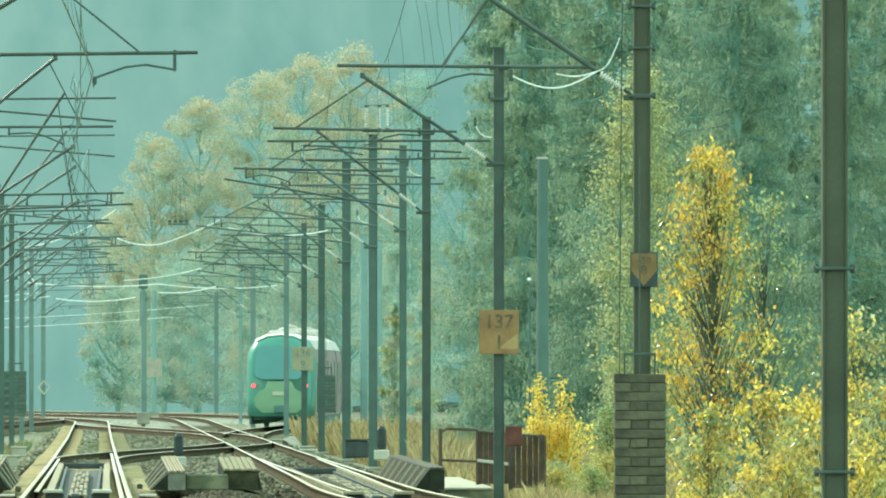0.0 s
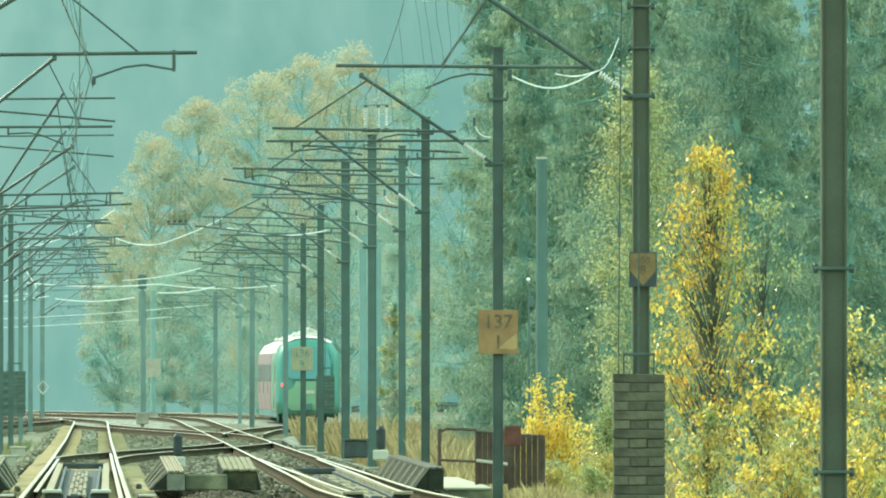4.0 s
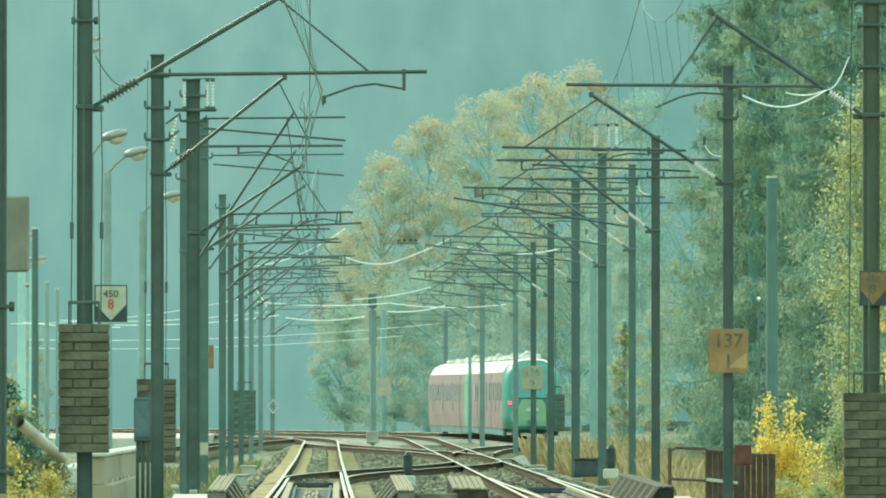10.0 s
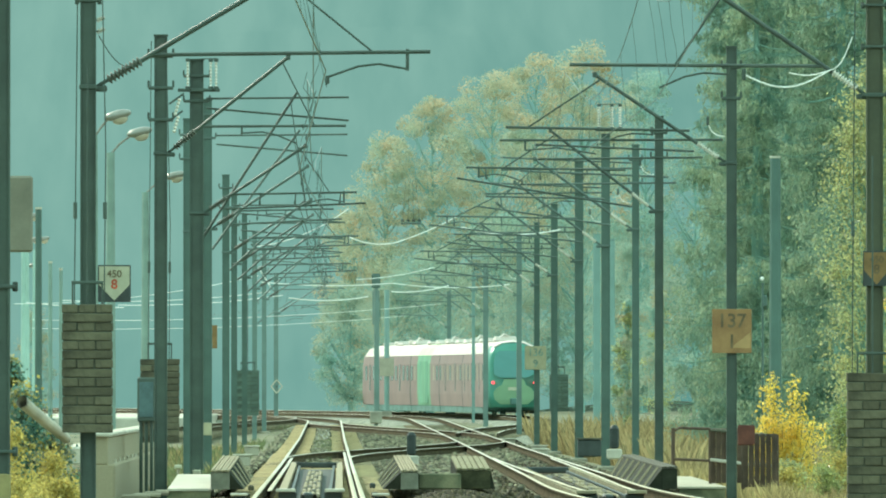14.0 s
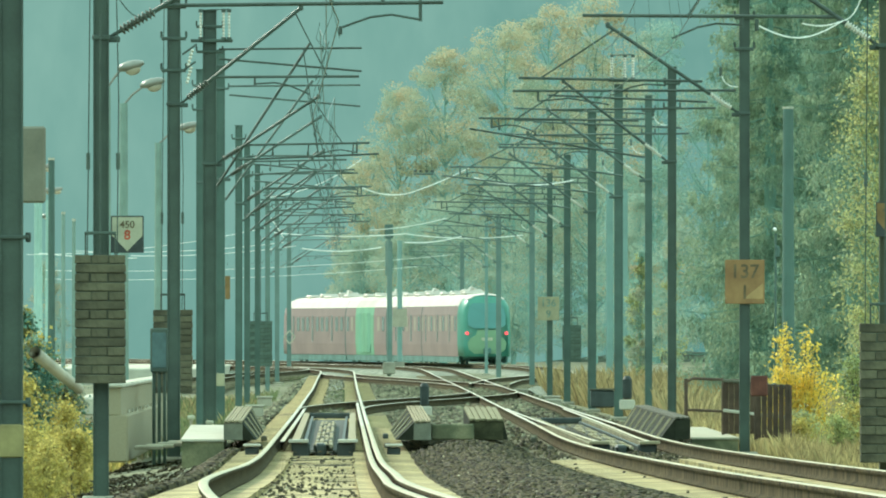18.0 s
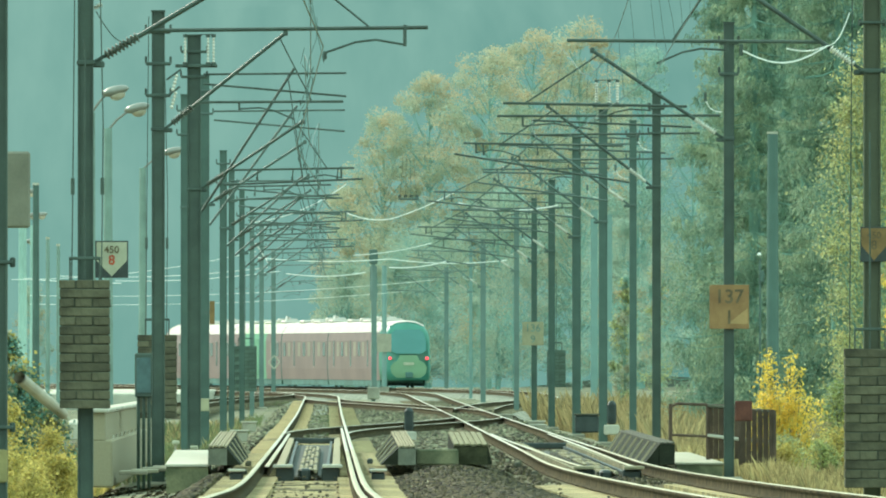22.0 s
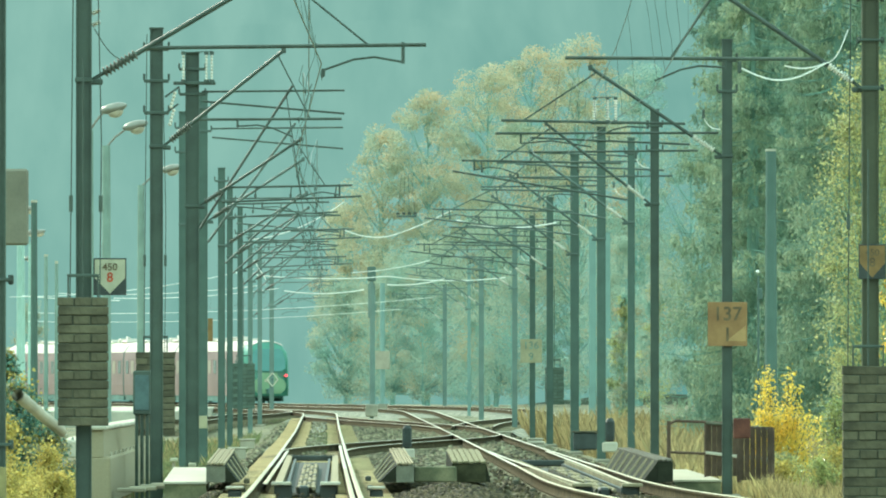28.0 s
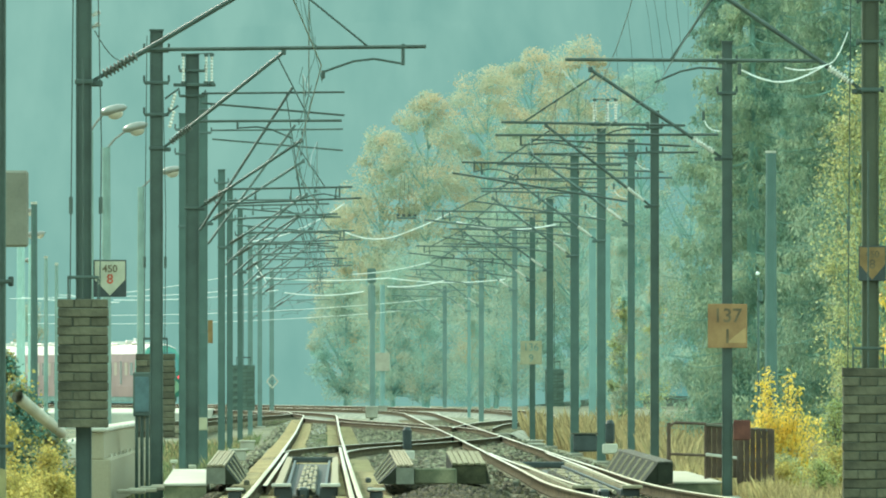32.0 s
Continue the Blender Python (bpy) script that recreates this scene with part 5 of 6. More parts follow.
PROFILE = [(-1.38, 0.45), (-1.43, 1.1), (-1.43, 2.75), (-1.36, 3.2), (-1.1, 3.6), (-0.6, 3.82), (0, 3.88), (0.6, 3.82), (1.1, 3.6), (1.36, 3.2), (1.43, 2.75), (1.43, 1.1), (1.38, 0.45)]


def shell(bm, pts, y0, y1, closed=False):
    a = [bm.verts.new((x, y0, z)) for x, z in pts]
    b = [bm.verts.new((x, y1, z)) for x, z in pts]
    n = len(pts)
    for i in range(n if closed else n - 1):
        bm.faces.new((a[i], a[(i + 1) % n], b[(i + 1) % n], b[i]))
    if closed:
        bm.faces.new(a[::-1])
        bm.faces.new(b)
    return bm


def train_car(tail=False, front=False, panes=None, lime=None):
    """One section of the railcar; y runs forward, the origin on the rails at its rear end."""
    length = CARS[0] if tail else CARS[3] if front else CARS[1]
    t = thing("train_car", Matrix.Identity(4), "tail car with green nose, yellow lower front and red lamps" if tail else "haze-greyed red railcar section with white roof", "train", "cars of the departing train")
    y0, y1 = (2.2 if tail else 0.12), length - (2.2 if front else 0.12)
    part("body", shell(bmesh.new(), PROFILE, y0, y1, True), TRAIN_SIDE, t)
    part("roof", shell(bmesh.new(), [(x * 1.012, z * 1.004) for x, z in PROFILE[3:10]], y0, y1), TRAIN_ROOF, t, "sunlit white roof")
    if lime:
        part("lime_band", shell(bmesh.new(), [(x * 1.006, z * 1.002) for x, z in PROFILE], lime[0], lime[1]), DOOR_LIME, t, "lime green panel round the doors")
        part("roof_band", shell(bmesh.new(), [(x * 1.016, z * 1.006) for x, z in PROFILE[3:10]], lime[0], lime[1]), ROOF_LIME, t, "pale lime stripe over the roof")
    n = int((y1 - y0) / 1.75)
    for s in (-1, 1):
        for i in range(n):
            yy = y0 + 1.2 + (y1 - y0 - 2.4) * i / (n - 1)
            if lime and lime[0] - 0.6 < yy < lime[1] + 0.6:
                continue
            tall = i % 4 == 2
            part("window", slab((s * 1.442, yy, 2.0 if tall else 2.25), (0.01, 0.5 if tall else 0.95, 1.5 if tall else 0.82), 0.003), panes if i % 2 else TRAIN_PANE, t)
        if lime:
            for e in (-1.9, -0.65, 0.65, 1.9):
                part("door", slab((s * 1.452, (lime[0] + lime[1]) / 2 + e, 1.75), (0.012, 1.15, 2.3), 0.004), DOOR_GREEN if abs(e) > 1 else DOOR_LIME, t, "sliding door leaf")
        part("skirt", slab((s * 1.3, (y0 + y1) / 2, 0.36), (0.12, y1 - y0 - 0.4, 0.5), 0.02), TRAIN_DARK, t)
    part("underframe", slab((0, (y0 + y1) / 2, 0.5), (2.3, y1 - y0, 0.4)), TRAIN_DARK, t)
    for yb in ((5.0,) if tail else (0.0,) if not front else (0.0, length - 5.0)):
        bogie = part("bogie", slab((0, yb, 0.62), (2.72, 3.0, 0.55), 0.05), TRAIN_DARK, t)
        for dy in (-1.0, 1.0):
            for s in (-0.75, 0.75):
                part("wheel", bar([(s - 0.06, yb + dy, 0.42), (s + 0.06, yb + dy, 0.42)], 0.42, 14), TRAIN_DARK, bogie)
    for k, (u, ln, hh) in enumerate(((0.2, 1.6, 0.2), (0.36, 0.7, 0.32), (0.5, 2.6, 0.14), (0.66, 0.9, 0.26), (0.82, 1.8, 0.2))):
        part("roof_unit", slab((0.2 * (k % 2) - 0.1, y0 + (y1 - y0) * u, 3.82 + hh / 2), (1.2, ln, hh), 0.08), TRAIN_ROOF, t, "white roof equipment box")
    for u in (0.3,):
        yp = y0 + (y1 - y0) * u
        part("pantograph_arm", bar([(-0.4, yp - 1.4, 3.98), (0.0, yp + 0.9, 4.24), (0.3, yp + 1.2, 4.14)], 0.06, 6), TRAIN_ROOF, t, "folded pantograph arm")
    if not tail:
        part("gangway", shell(bmesh.new(), [(x * 1.008, z * 1.004) for x, z in PROFILE], -0.16, 0.16, True), TRAIN_JOIN, t, "dark folded gangway bellows")
    for on, sgn, yb in ((tail, -1, 2.2), (front, 1, length - 2.2)):
        if not on:
            continue
        # rounded cab: the section narrows and the face leans back towards its top
        steps = [(0, 1.0, 0.0), (0.7, 0.985, 0.02), (1.4, 0.95, 0.06), (1.85, 0.9, 0.14), (2.15, 0.8, 0.3)]
        rings = []
        bm = bmesh.new()
        for d, k, drop in steps:
            ring = []
            for x, z in PROFILE:
                hk = (z - 0.45) / 3.57
                ring.append(bm.verts.new((x * k, yb + sgn * (d * (1 - 0.42 * hk ** 2)), 0.45 + (z - 0.45) * (1 - drop * 0.22 * hk))))
            rings.append(ring)
        for r0, r1 in zip(rings, rings[1:]):
            for i in range(len(PROFILE)):
                j = (i + 1) % len(PROFILE)
                bm.faces.new((r0[i], r0[j], r1[j], r1[i]))
        bm.faces.new(rings[-1])
        bmesh.ops.recalc_face_normals(bm, faces=bm.faces)
        part("nose", bm, TRAIN_GREEN if tail else TRAIN_SIDE, t, "rounded green nose" if tail else "rounded haze-greyed red nose", True)
        bm, cap = bmesh.new(), []
        for d, k, drop in steps[:4]:
            cap.append([bm.verts.new((x * k * 1.012, yb + sgn * (d * (1 - 0.42 * ((z - 0.45) / 3.57) ** 2) + 0.012), 0.46 + (z - 0.45) * 1.008 * (1 - drop * 0.22 * (z - 0.45) / 3.57))) for x, z in PROFILE[4:9]])
        for r0, r1 in zip(cap, cap[1:]):
            for i in range(len(r0) - 1):
                bm.faces.new((r0[i], r0[i + 1], r1[i + 1], r1[i]))
        part("nose_roof", bm, TRAIN_ROOF, t, "white roof cap over the cab", True)

        def face_y(z):
            return yb + sgn * (2.17 * (1 - 0.42 * ((z - 0.45) / 3.57) ** 2))

        def plate(pts, lift):
            b = bmesh.new()
            b.faces.new([b.verts.new((x, face_y(z) + sgn * lift, z)) for x, z in pts])
            r = bmesh.ops.extrude_face_region(b, geom=b.faces[:])
            bmesh.ops.translate(b, vec=(0, -sgn * 0.05, 0), verts=[v for v in r["geom"] if isinstance(v, bmesh.types.BMVert)])
            return b

        part("windscreen", plate([(-0.7, 1.98), (0.7, 1.98), (1.02, 2.15), (1.04, 2.7), (0.92, 3.2), (0.7, 3.36), (-0.7, 3.36), (-0.92, 3.2), (-1.04, 2.7), (-1.02, 2.15)], 0.09), TRAIN_GLASS, t, "dark teal windscreen")
        part("front_panel", plate([(-0.7, 0.6), (0.7, 0.6), (1.0, 0.85), (1.06, 1.2), (0.9, 1.45), (0.62, 1.6), (0.5, 1.9), (-0.5, 1.9), (-0.62, 1.6), (-0.9, 1.45), (-1.06, 1.2), (-1.0, 0.85)], 0.05), TRAIN_LIME, t, "yellow-green lower front")
        part("number_plate", plate([(-0.3, 1.32), (0.3, 1.32), (0.3, 1.48), (-0.3, 1.48)], 0.08), BOARD_WHITE, t)
        if tail:
            for s in (-1, 1):
                part("tail_lamp", tube(bmesh.new(), [(s * 1.08, face_y(1.72) + 0.15, 1.72), (s * 1.08, face_y(1.72) - 0.06, 1.72)], 0.085, 12), TAIL_LAMP, t, "glowing red tail lamp")
        part("coupler", slab((0, face_y(0.6) + sgn * 0.15, 0.75), (0.4, 0.5, 0.35), 0.05), TRAIN_DARK, t)
    return t


cars = [train_car(tail=True, panes=PANE_SUN), train_car(panes=PANE_SUN), train_car(panes=PANE_SUN, lime=(5.3, 13.1)), train_car(front=True, panes=TRAIN_PANE)]


# ---- equipment beside and between the tracks ----
def strip(x0, x1, w, y0, y1, z0, z1, top0=0.0):
    """A long board whose ends may lie at different offsets."""
    bm = bmesh.new()
    a = [bm.verts.new((x0 + e * w / 2, y0, z)) for e, z in ((-1, z0), (1, z0), (1, z1), (-1, z1))]
    b = [bm.verts.new((x1 + e * w / 2, y1, z + top0)) for e, z in ((-1, z0), (1, z0), (1, z1), (-1, z1))]
    bm.faces.new(a)
    bm.faces.new(b[::-1])
    for i in range(4):
        bm.faces.new((a[i], b[i], b[(i + 1) % 4], a[(i + 1) % 4]))
    bmesh.ops.recalc_face_normals(bm, faces=bm.faces)
    return bm


def plank_cover(x, y, w, d, h, label, z, flip=1, slots=False, rise=0.15, batter=0.24, face=None, lid=None):
    """A timber cover over point rods: a boarded lid that rises away from its low front, one side battered."""
    t = thing("point_rod_cover", Matrix.Translation((x, y, z)), label, "equipment cover", "timber covers beside the points")
    bm = bmesh.new()
    lo, hi = -w / 2, -w / 2 + batter * w
    pts = [(lo, 0, 0), (w / 2, 0, 0), (w / 2, 0, h), (hi, 0, h)]
    a = [bm.verts.new((p[0] * flip, 0, p[2])) for p in pts]
    b = [bm.verts.new((p[0] * flip, d, p[2] + (rise if p[2] else 0))) for p in pts]
    bm.faces.new(a)
    bm.faces.new(b[::-1])
    for i in range(4):
        bm.faces.new((a[i], b[i], b[(i + 1) % 4], a[(i + 1) % 4]))
    bmesh.ops.recalc_face_normals(bm, faces=bm.faces)
    part("body", bm, CREOSOTE, t, "tarred timber side")
    if face:
        part("front_board", slab((flip * (hi + w / 2) / 2, -0.015, h / 2), (w / 2 - hi, 0.03, h), 0.006), face, t, "pale front board")
    n = 6
    step = (w / 2 - hi) / n
    tilt = math.degrees(math.atan2(rise, d))
    for i in range(n):
        o = part("plank", slab((0, 0, 0), (step - 0.012, d + 0.12, 0.035), 0.006), lid or (WOOD if slots else WOOD_BARE), t)
        o.matrix_basis = pose(flip * (hi + step * (i + 0.5)), d / 2, h + rise / 2 + 0.02 + 0.008 * (i % 2), tilt, 0, rng.uniform(-0.02, 0.02))
    n = 7 if slots else 4
    for i in range(n):
        k = (i + 0.5) / n
        o = part("batten", bar([(flip * (lo - 0.005), d * k, 0.0), (flip * (hi - 0.005), d * k, h + rise * k)], 0.03 if slots else 0.02, 4), WOOD_BARE, t)
    return t


plank_cover(-1.3, 187, 0.5, 20, 0.26, "low timber cover with bleached board lid", -0.02, -1, False, 0.12, 0.42, WOOD_GREY)
plank_cover(1.36, 187, 0.54, 22, 0.26, "low timber cover with slatted lid beside the points", -0.02, 1, False, 0.12, 0.5, WOOD_GREY)
plank_cover(2.52, 188, 0.6, 9, 0.28, "mossy timber cover near the far track", -0.02, -1, False, 0.14, 0.12, WOOD_MOSSY, MOSS_LID)
plank_cover(5.66, 198, 0.5, 28, 0.33, "dark slatted cover with thin pale battens at the outer rail", -0.1, 1, True, 0.06, 0.5, CREOSOTE)
# Mossy tone of the beam; on the slabs it imitates flank shade.
MOSS_SHADE_CONCRETE = mat("moss_shade_concrete", (0.15, 0.165, 0.09), 0.95, 0.0, 0.35, 2.5, 0.3, 30, second=(0.27, 0.25, 0.14))
t = tagged(part("concrete_beam", slab((1.96, 187.6, 0.1), (0.66, 0.4, 0.24), 0.02), MOSS_SHADE_CONCRETE), "mossy concrete beam between two covers", "concrete beam")
# Dark flanks and pale tops put shade and sunlight into the colours.
for x, x1, y0, y1, w, z0, z1, label in ((-1.87, -2.15, 187, 222, 0.68, -0.5, -0.045, "concrete slab with painted sunlit top and shaded flank beside the track"), (6.74, 6.95, 212, 240, 0.84, -0.5, -0.2, "concrete slab with painted sunlit top and shaded flank at the railing")):
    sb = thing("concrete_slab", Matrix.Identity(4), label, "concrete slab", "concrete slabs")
    part("body", strip(x, x1, w - 0.04, y0 + 0.03, y1, z0, z1), MOSS_SHADE_CONCRETE, sb, "concrete flank painted dark as in shade")
    part("top", strip(x, x1, w, y0, y1, z1 + 0.003, z1 + 0.035), CONCRETE_PALE if x < 0 else CONCRETE_MID, sb, "top layer painted pale as in sun")
SAND_CONCRETE = mat("sandy_old_concrete", (0.43, 0.36, 0.23), 0.9, 0.0, 0.2, 1.5, 0.3, 30, second=(0.34, 0.29, 0.19))
wall = thing("bridge_parapet", Matrix.Translation((-3.45, 198, 0)), "low concrete parapet wall with coping", "parapet")
part("wall", slab((0, 26, 0.52), (0.26, 52, 0.46), 0.02), SAND_CONCRETE, wall)
part("coping", slab((0.0, 26, 0.78), (0.34, 52.2, 0.07), 0.02), CONCRETE_PALE, wall, "pale coping")
part("plinth", slab((0.04, 26, -0.08), (0.4, 52, 0.78), 0.03), SAND_CONCRETE, wall, "stained plinth")
for k in range(9):
    part("anchor_bolt", bar([(0.22, 1.5 + 4 * k, 0.32), (0.22, 1.5 + 4 * k, 0.38)], 0.022, 6), CONCRETE_PALE, wall)
# points between the near rails: pale check boards, dark plate imitating pit shade, boxed gear
PIT_SHADE = mat("pit_shade", (0.045, 0.05, 0.038), 0.7, 0.0, 0.3, 2.0)


def point_gear(cx, profile, y, ln, label, board, lid):
    pm = thing("point_machine", pose(cx(y), y, soft(y + 15, profile) - 0.2, 0, 0, -math.degrees(math.atan((cx(y + ln) - cx(y)) / ln))), label, "point machine", "boxed point gear")
    part("bed_plate", strip(0, 0, 0.78, 0.2, ln - 5, 0.0, 0.035), PIT_SHADE, pm)
    for s in (-1, 1):
        part("side_board", strip(s * 0.43, s * 0.5, 0.12, 0, ln, 0.0, 0.17), board, pm, "weathered side board")
        part("inner_board", strip(s * 0.29, s * 0.37, 0.05, 2, ln - 5, 0.0, 0.12), BLACK, pm)
        part("end_lid", slab((s * 0.37, -0.3, 0.2), (0.3, 0.6, 0.05), 0.01), lid, pm)
        part("end_box", slab((s * 0.34, -0.2, 0.06), (0.27, 0.5, 0.24), 0.02), BLACK, pm)
    part("gear_case", strip(0, 0, 0.3, 1, ln * 0.7, 0.0, 0.12), WOOD, pm)
    n = int(ln * 0.7 / 4)
    for k in range(n):
        for e in (-0.105, -0.035, 0.035, 0.105):
            o = part("gear_lid", slab((0, 0, 0), (0.058, 3.2, 0.03), 0.01), board if (k + int(e * 100)) % 4 else WOOD, pm)
            o.matrix_basis = pose(e, 2.5 + 4.0 * k, 0.135 + 0.008 * (k % 2), 0, rng.uniform(-3, 3), rng.uniform(-0.4, 0.4))
    part("motor", slab((-0.04, 0.4, 0.06), (0.16, 1.5, 0.2), 0.03), BLACK, pm)
    part("motor_tube", bar([(0.12, -0.1, 0.12), (0.12, 1.0, 0.12)], 0.03, 8), WOOD_PALE, pm)
    part("cross_tie", slab((0, ln - 3, 0.12), (1.0, 0.5, 0.12), 0.02), BLACK, pm)
    part("throw_rod", bar([(-0.75, 1.0, 0.02), (0.75, 1.0, 0.02)], 0.03, 6), RAIL_SIDE, pm)
    for k, (e, yy) in enumerate(((-1.0, 6.0), (1.0, 9.0), (-1.05, 24.0), (1.04, 30.0))):
        part("rod_clamp", slab((e, yy, 0.05), (0.1, 0.4, 0.1), 0.02), BLACK if k % 2 else WOOD, pm)
    return pm


point_gear(near_x, NEAR_Z, 184, 85, "boxed point gear between pale boards and rails", WOOD_BARE, CONCRETE_PALE)
point_gear(far_x, FAR_Z, 180, 70, "boxed point gear between the rails of the far track", MOSS_LID, WOOD_BARE)
for s, y in ((-1.05, 181), (1.05, 181)):
    b = thing("rod_bracket", Matrix.Translation((near_x(y) + s, y, soft(y, NEAR_Z) - 0.2)), "small black crank with pale lid beside the rail", "crank", "rod brackets")
    part("foot", slab((0, 0, 0.05), (0.2, 0.5, 0.14), 0.02), BLACK, b)
    part("lid", slab((0, 0, 0.15), (0.26, 0.6, 0.04), 0.01), CONCRETE_PALE, b)


def dwarf_signal(x, y, g, label):
    t = thing("dwarf_signal", Matrix.Translation((x, y, g)), label, "dwarf signal", "dwarf signals")
    part("plinth", slab((0, 0, 0.12), (0.36, 0.36, 0.24), 0.03), CONCRETE_PALE, t)
    bm = slab((0, 0, 0.5), (0.22, 0.2, 0.5), 0.04)
    part("housing", bm, BLACK, t)
    part("hood", tube(bmesh.new(), [(0, -0.02, 0.72), (0, -0.02, 0.8)], [0.11, 0.06], 10), BLACK, t)
    for k in (0, 1):
        part("lens", bar([(0, -0.11, 0.42 + 0.2 * k), (0, -0.14, 0.42 + 0.2 * k)], 0.06, 12), BLACK, t)
    return t


dwarf_signal(2.2, 290, -0.24, "black dwarf signal on a pale plinth between the tracks")
dwarf_signal(6.95, 287, -0.07, "black dwarf signal on a white plinth beside the far track")
ub = thing("relay_box", Matrix.Translation((6.3, 284, 0.0)), "low dark relay box beside the dwarf signal", "relay box")
part("box", slab((0, 0, 0.2), (0.55, 0.6, 0.4), 0.03), BLACK, ub)
part("lid", slab((0, 0, 0.42), (0.6, 0.65, 0.04), 0.01), WOOD, ub)
for x, y in ((5.95, 330), (6.3, 352), (6.1, 400), (-1.9, 300), (-2.0, 352)):
    b = thing("cable_box", Matrix.Translation((x, y, ground_z(x, y) + 0.15)), "small pale cable box beside the rails", "cable box", "cable boxes")
    part("box", slab((0, 0, 0.12), (0.42, 0.5, 0.26), 0.02), CONCRETE, b)
    part("lid", slab((0, 0, 0.27), (0.48, 0.56, 0.04), 0.01), CONCRETE_PALE, b)

for k in range(4):
    pl = tagged(part("slab_plate", slab((-2.9 + 0.17 * k, 200 + 0.9 * k, -0.24 + 0.02 * k), (0.46, 1.6, 0.06), 0.01), CONCRETE_MID), "thin pale concrete plate lying by the parapet", "plate", "plates by the parapet")
for x, y, h in ((-2.1, 205, 0.16), (-1.72, 206, 0.12), (-2.35, 240, 0.2), (-1.95, 262, 0.16), (-2.2, 236, 0.1), (-2.9, 255, 0.3)):
    pg = thing("marker_peg", Matrix.Translation((x, y, ground_z(x, y))), "short pale-headed marker peg in the ballast", "peg", "marker pegs")
    part("stem", bar([(0, 0, -0.1), (0, 0, h + 0.2)], 0.035, 6), CONCRETE, pg)
    part("head", slab((0, 0, h + 0.24), (0.16, 0.16, 0.09), 0.02), BOARD_WHITE, pg)
# railing with panels at the right
rl = thing("railing", Matrix.Translation((7.05, 219, 0)), "rusty steel railing with panels beside a small bridge", "railing")
g0 = -0.25
part("post", bar([(-0.62, 0, g0), (-0.62, 0, 0.84)], 0.035), RUST, rl)
part("post", bar([(0.05, 0, g0), (0.05, 0, 0.8)], 0.035), RUST, rl)
part("post", bar([(0.62, -0.5, g0), (0.62, -0.5, 0.78)], 0.035), RUST, rl)
part("post", bar([(1.2, -1.2, g0), (1.2, -1.2, 0.72)], 0.035), RUST, rl)
part("top_rail", bar([(-0.62, 0, 0.78), (-0.5, 0, 0.84), (0.05, 0, 0.82)], 0.026), RUST, rl)
part("mid_rail", bar([(-0.62, 0, 0.28), (0.05, 0, 0.25)], 0.024), RUST, rl)
for i in range(6):
    part("panel_slat", slab((0.1 + 0.093 * i, -0.05 * i, 0.34), (0.09, 0.03, 0.98), 0.005), RUST, rl)
for i in range(6):
    part("panel_slat", slab((0.66 + 0.098 * i, -0.6 - 0.12 * i, 0.26), (0.095, 0.03, 0.96), 0.005), RUST, rl)
part("panel_rail", bar([(0.05, -0.05, 0.8), (0.62, -0.3, 0.76)], 0.03), WOOD, rl)
part("panel_rail", bar([(0.05, -0.06, 0.27), (0.62, -0.34, 0.2), (1.2, -1.2, 0.16)], 0.03), CONCRETE_PALE, rl)
part("panel_rail", bar([(0.62, -0.5, 0.74), (1.2, -1.2, 0.7)], 0.03), WOOD, rl)
bx = thing("notice_box", Matrix.Translation((7.62, 215.4, 0.72)), "rust-red box fixed behind the mast", "box")
part("box", slab((0, 0, 0), (0.3, 0.16, 0.36), 0.02), mat("red_oxide_paint", (0.13, 0.045, 0.03), 0.9), bx)

tagged(part("station_platform", slab((-12.2, 585, 0.1), (13.0, 130, 0.8), 0.05), CONCRETE_PALE), "sunlit concrete station platform far along the sidings", "platform")
tagged(part("station_platform", slab((-6.6, 400, -0.25), (1.5, 120, 0.5), 0.05), CONCRETE_PALE), "low pale concrete edge beside the siding", "platform")

# ---- left side: lamps, panel, pipe, cabinets ----
LAMP_HEAD = mat("lamp_housing", (0.27, 0.26, 0.22), 0.3, 0.3, 0.1, 4)
LAMP_GLASS = mat("lamp_glass", (0.75, 0.68, 0.55), 0.1, 0.0, 0.05, through_light=0.6)
POLE = mat("lamp_pole_concrete", (0.24, 0.33, 0.28), 0.9, 0.0, 0.15, 1.0)
# Poles of the farthest lamps, paled in place of haze.
POLE_FAR = mat("lamp_pole_haze", (0.32, 0.48, 0.42), 0.9, 0.0, 0.1, 1.0)


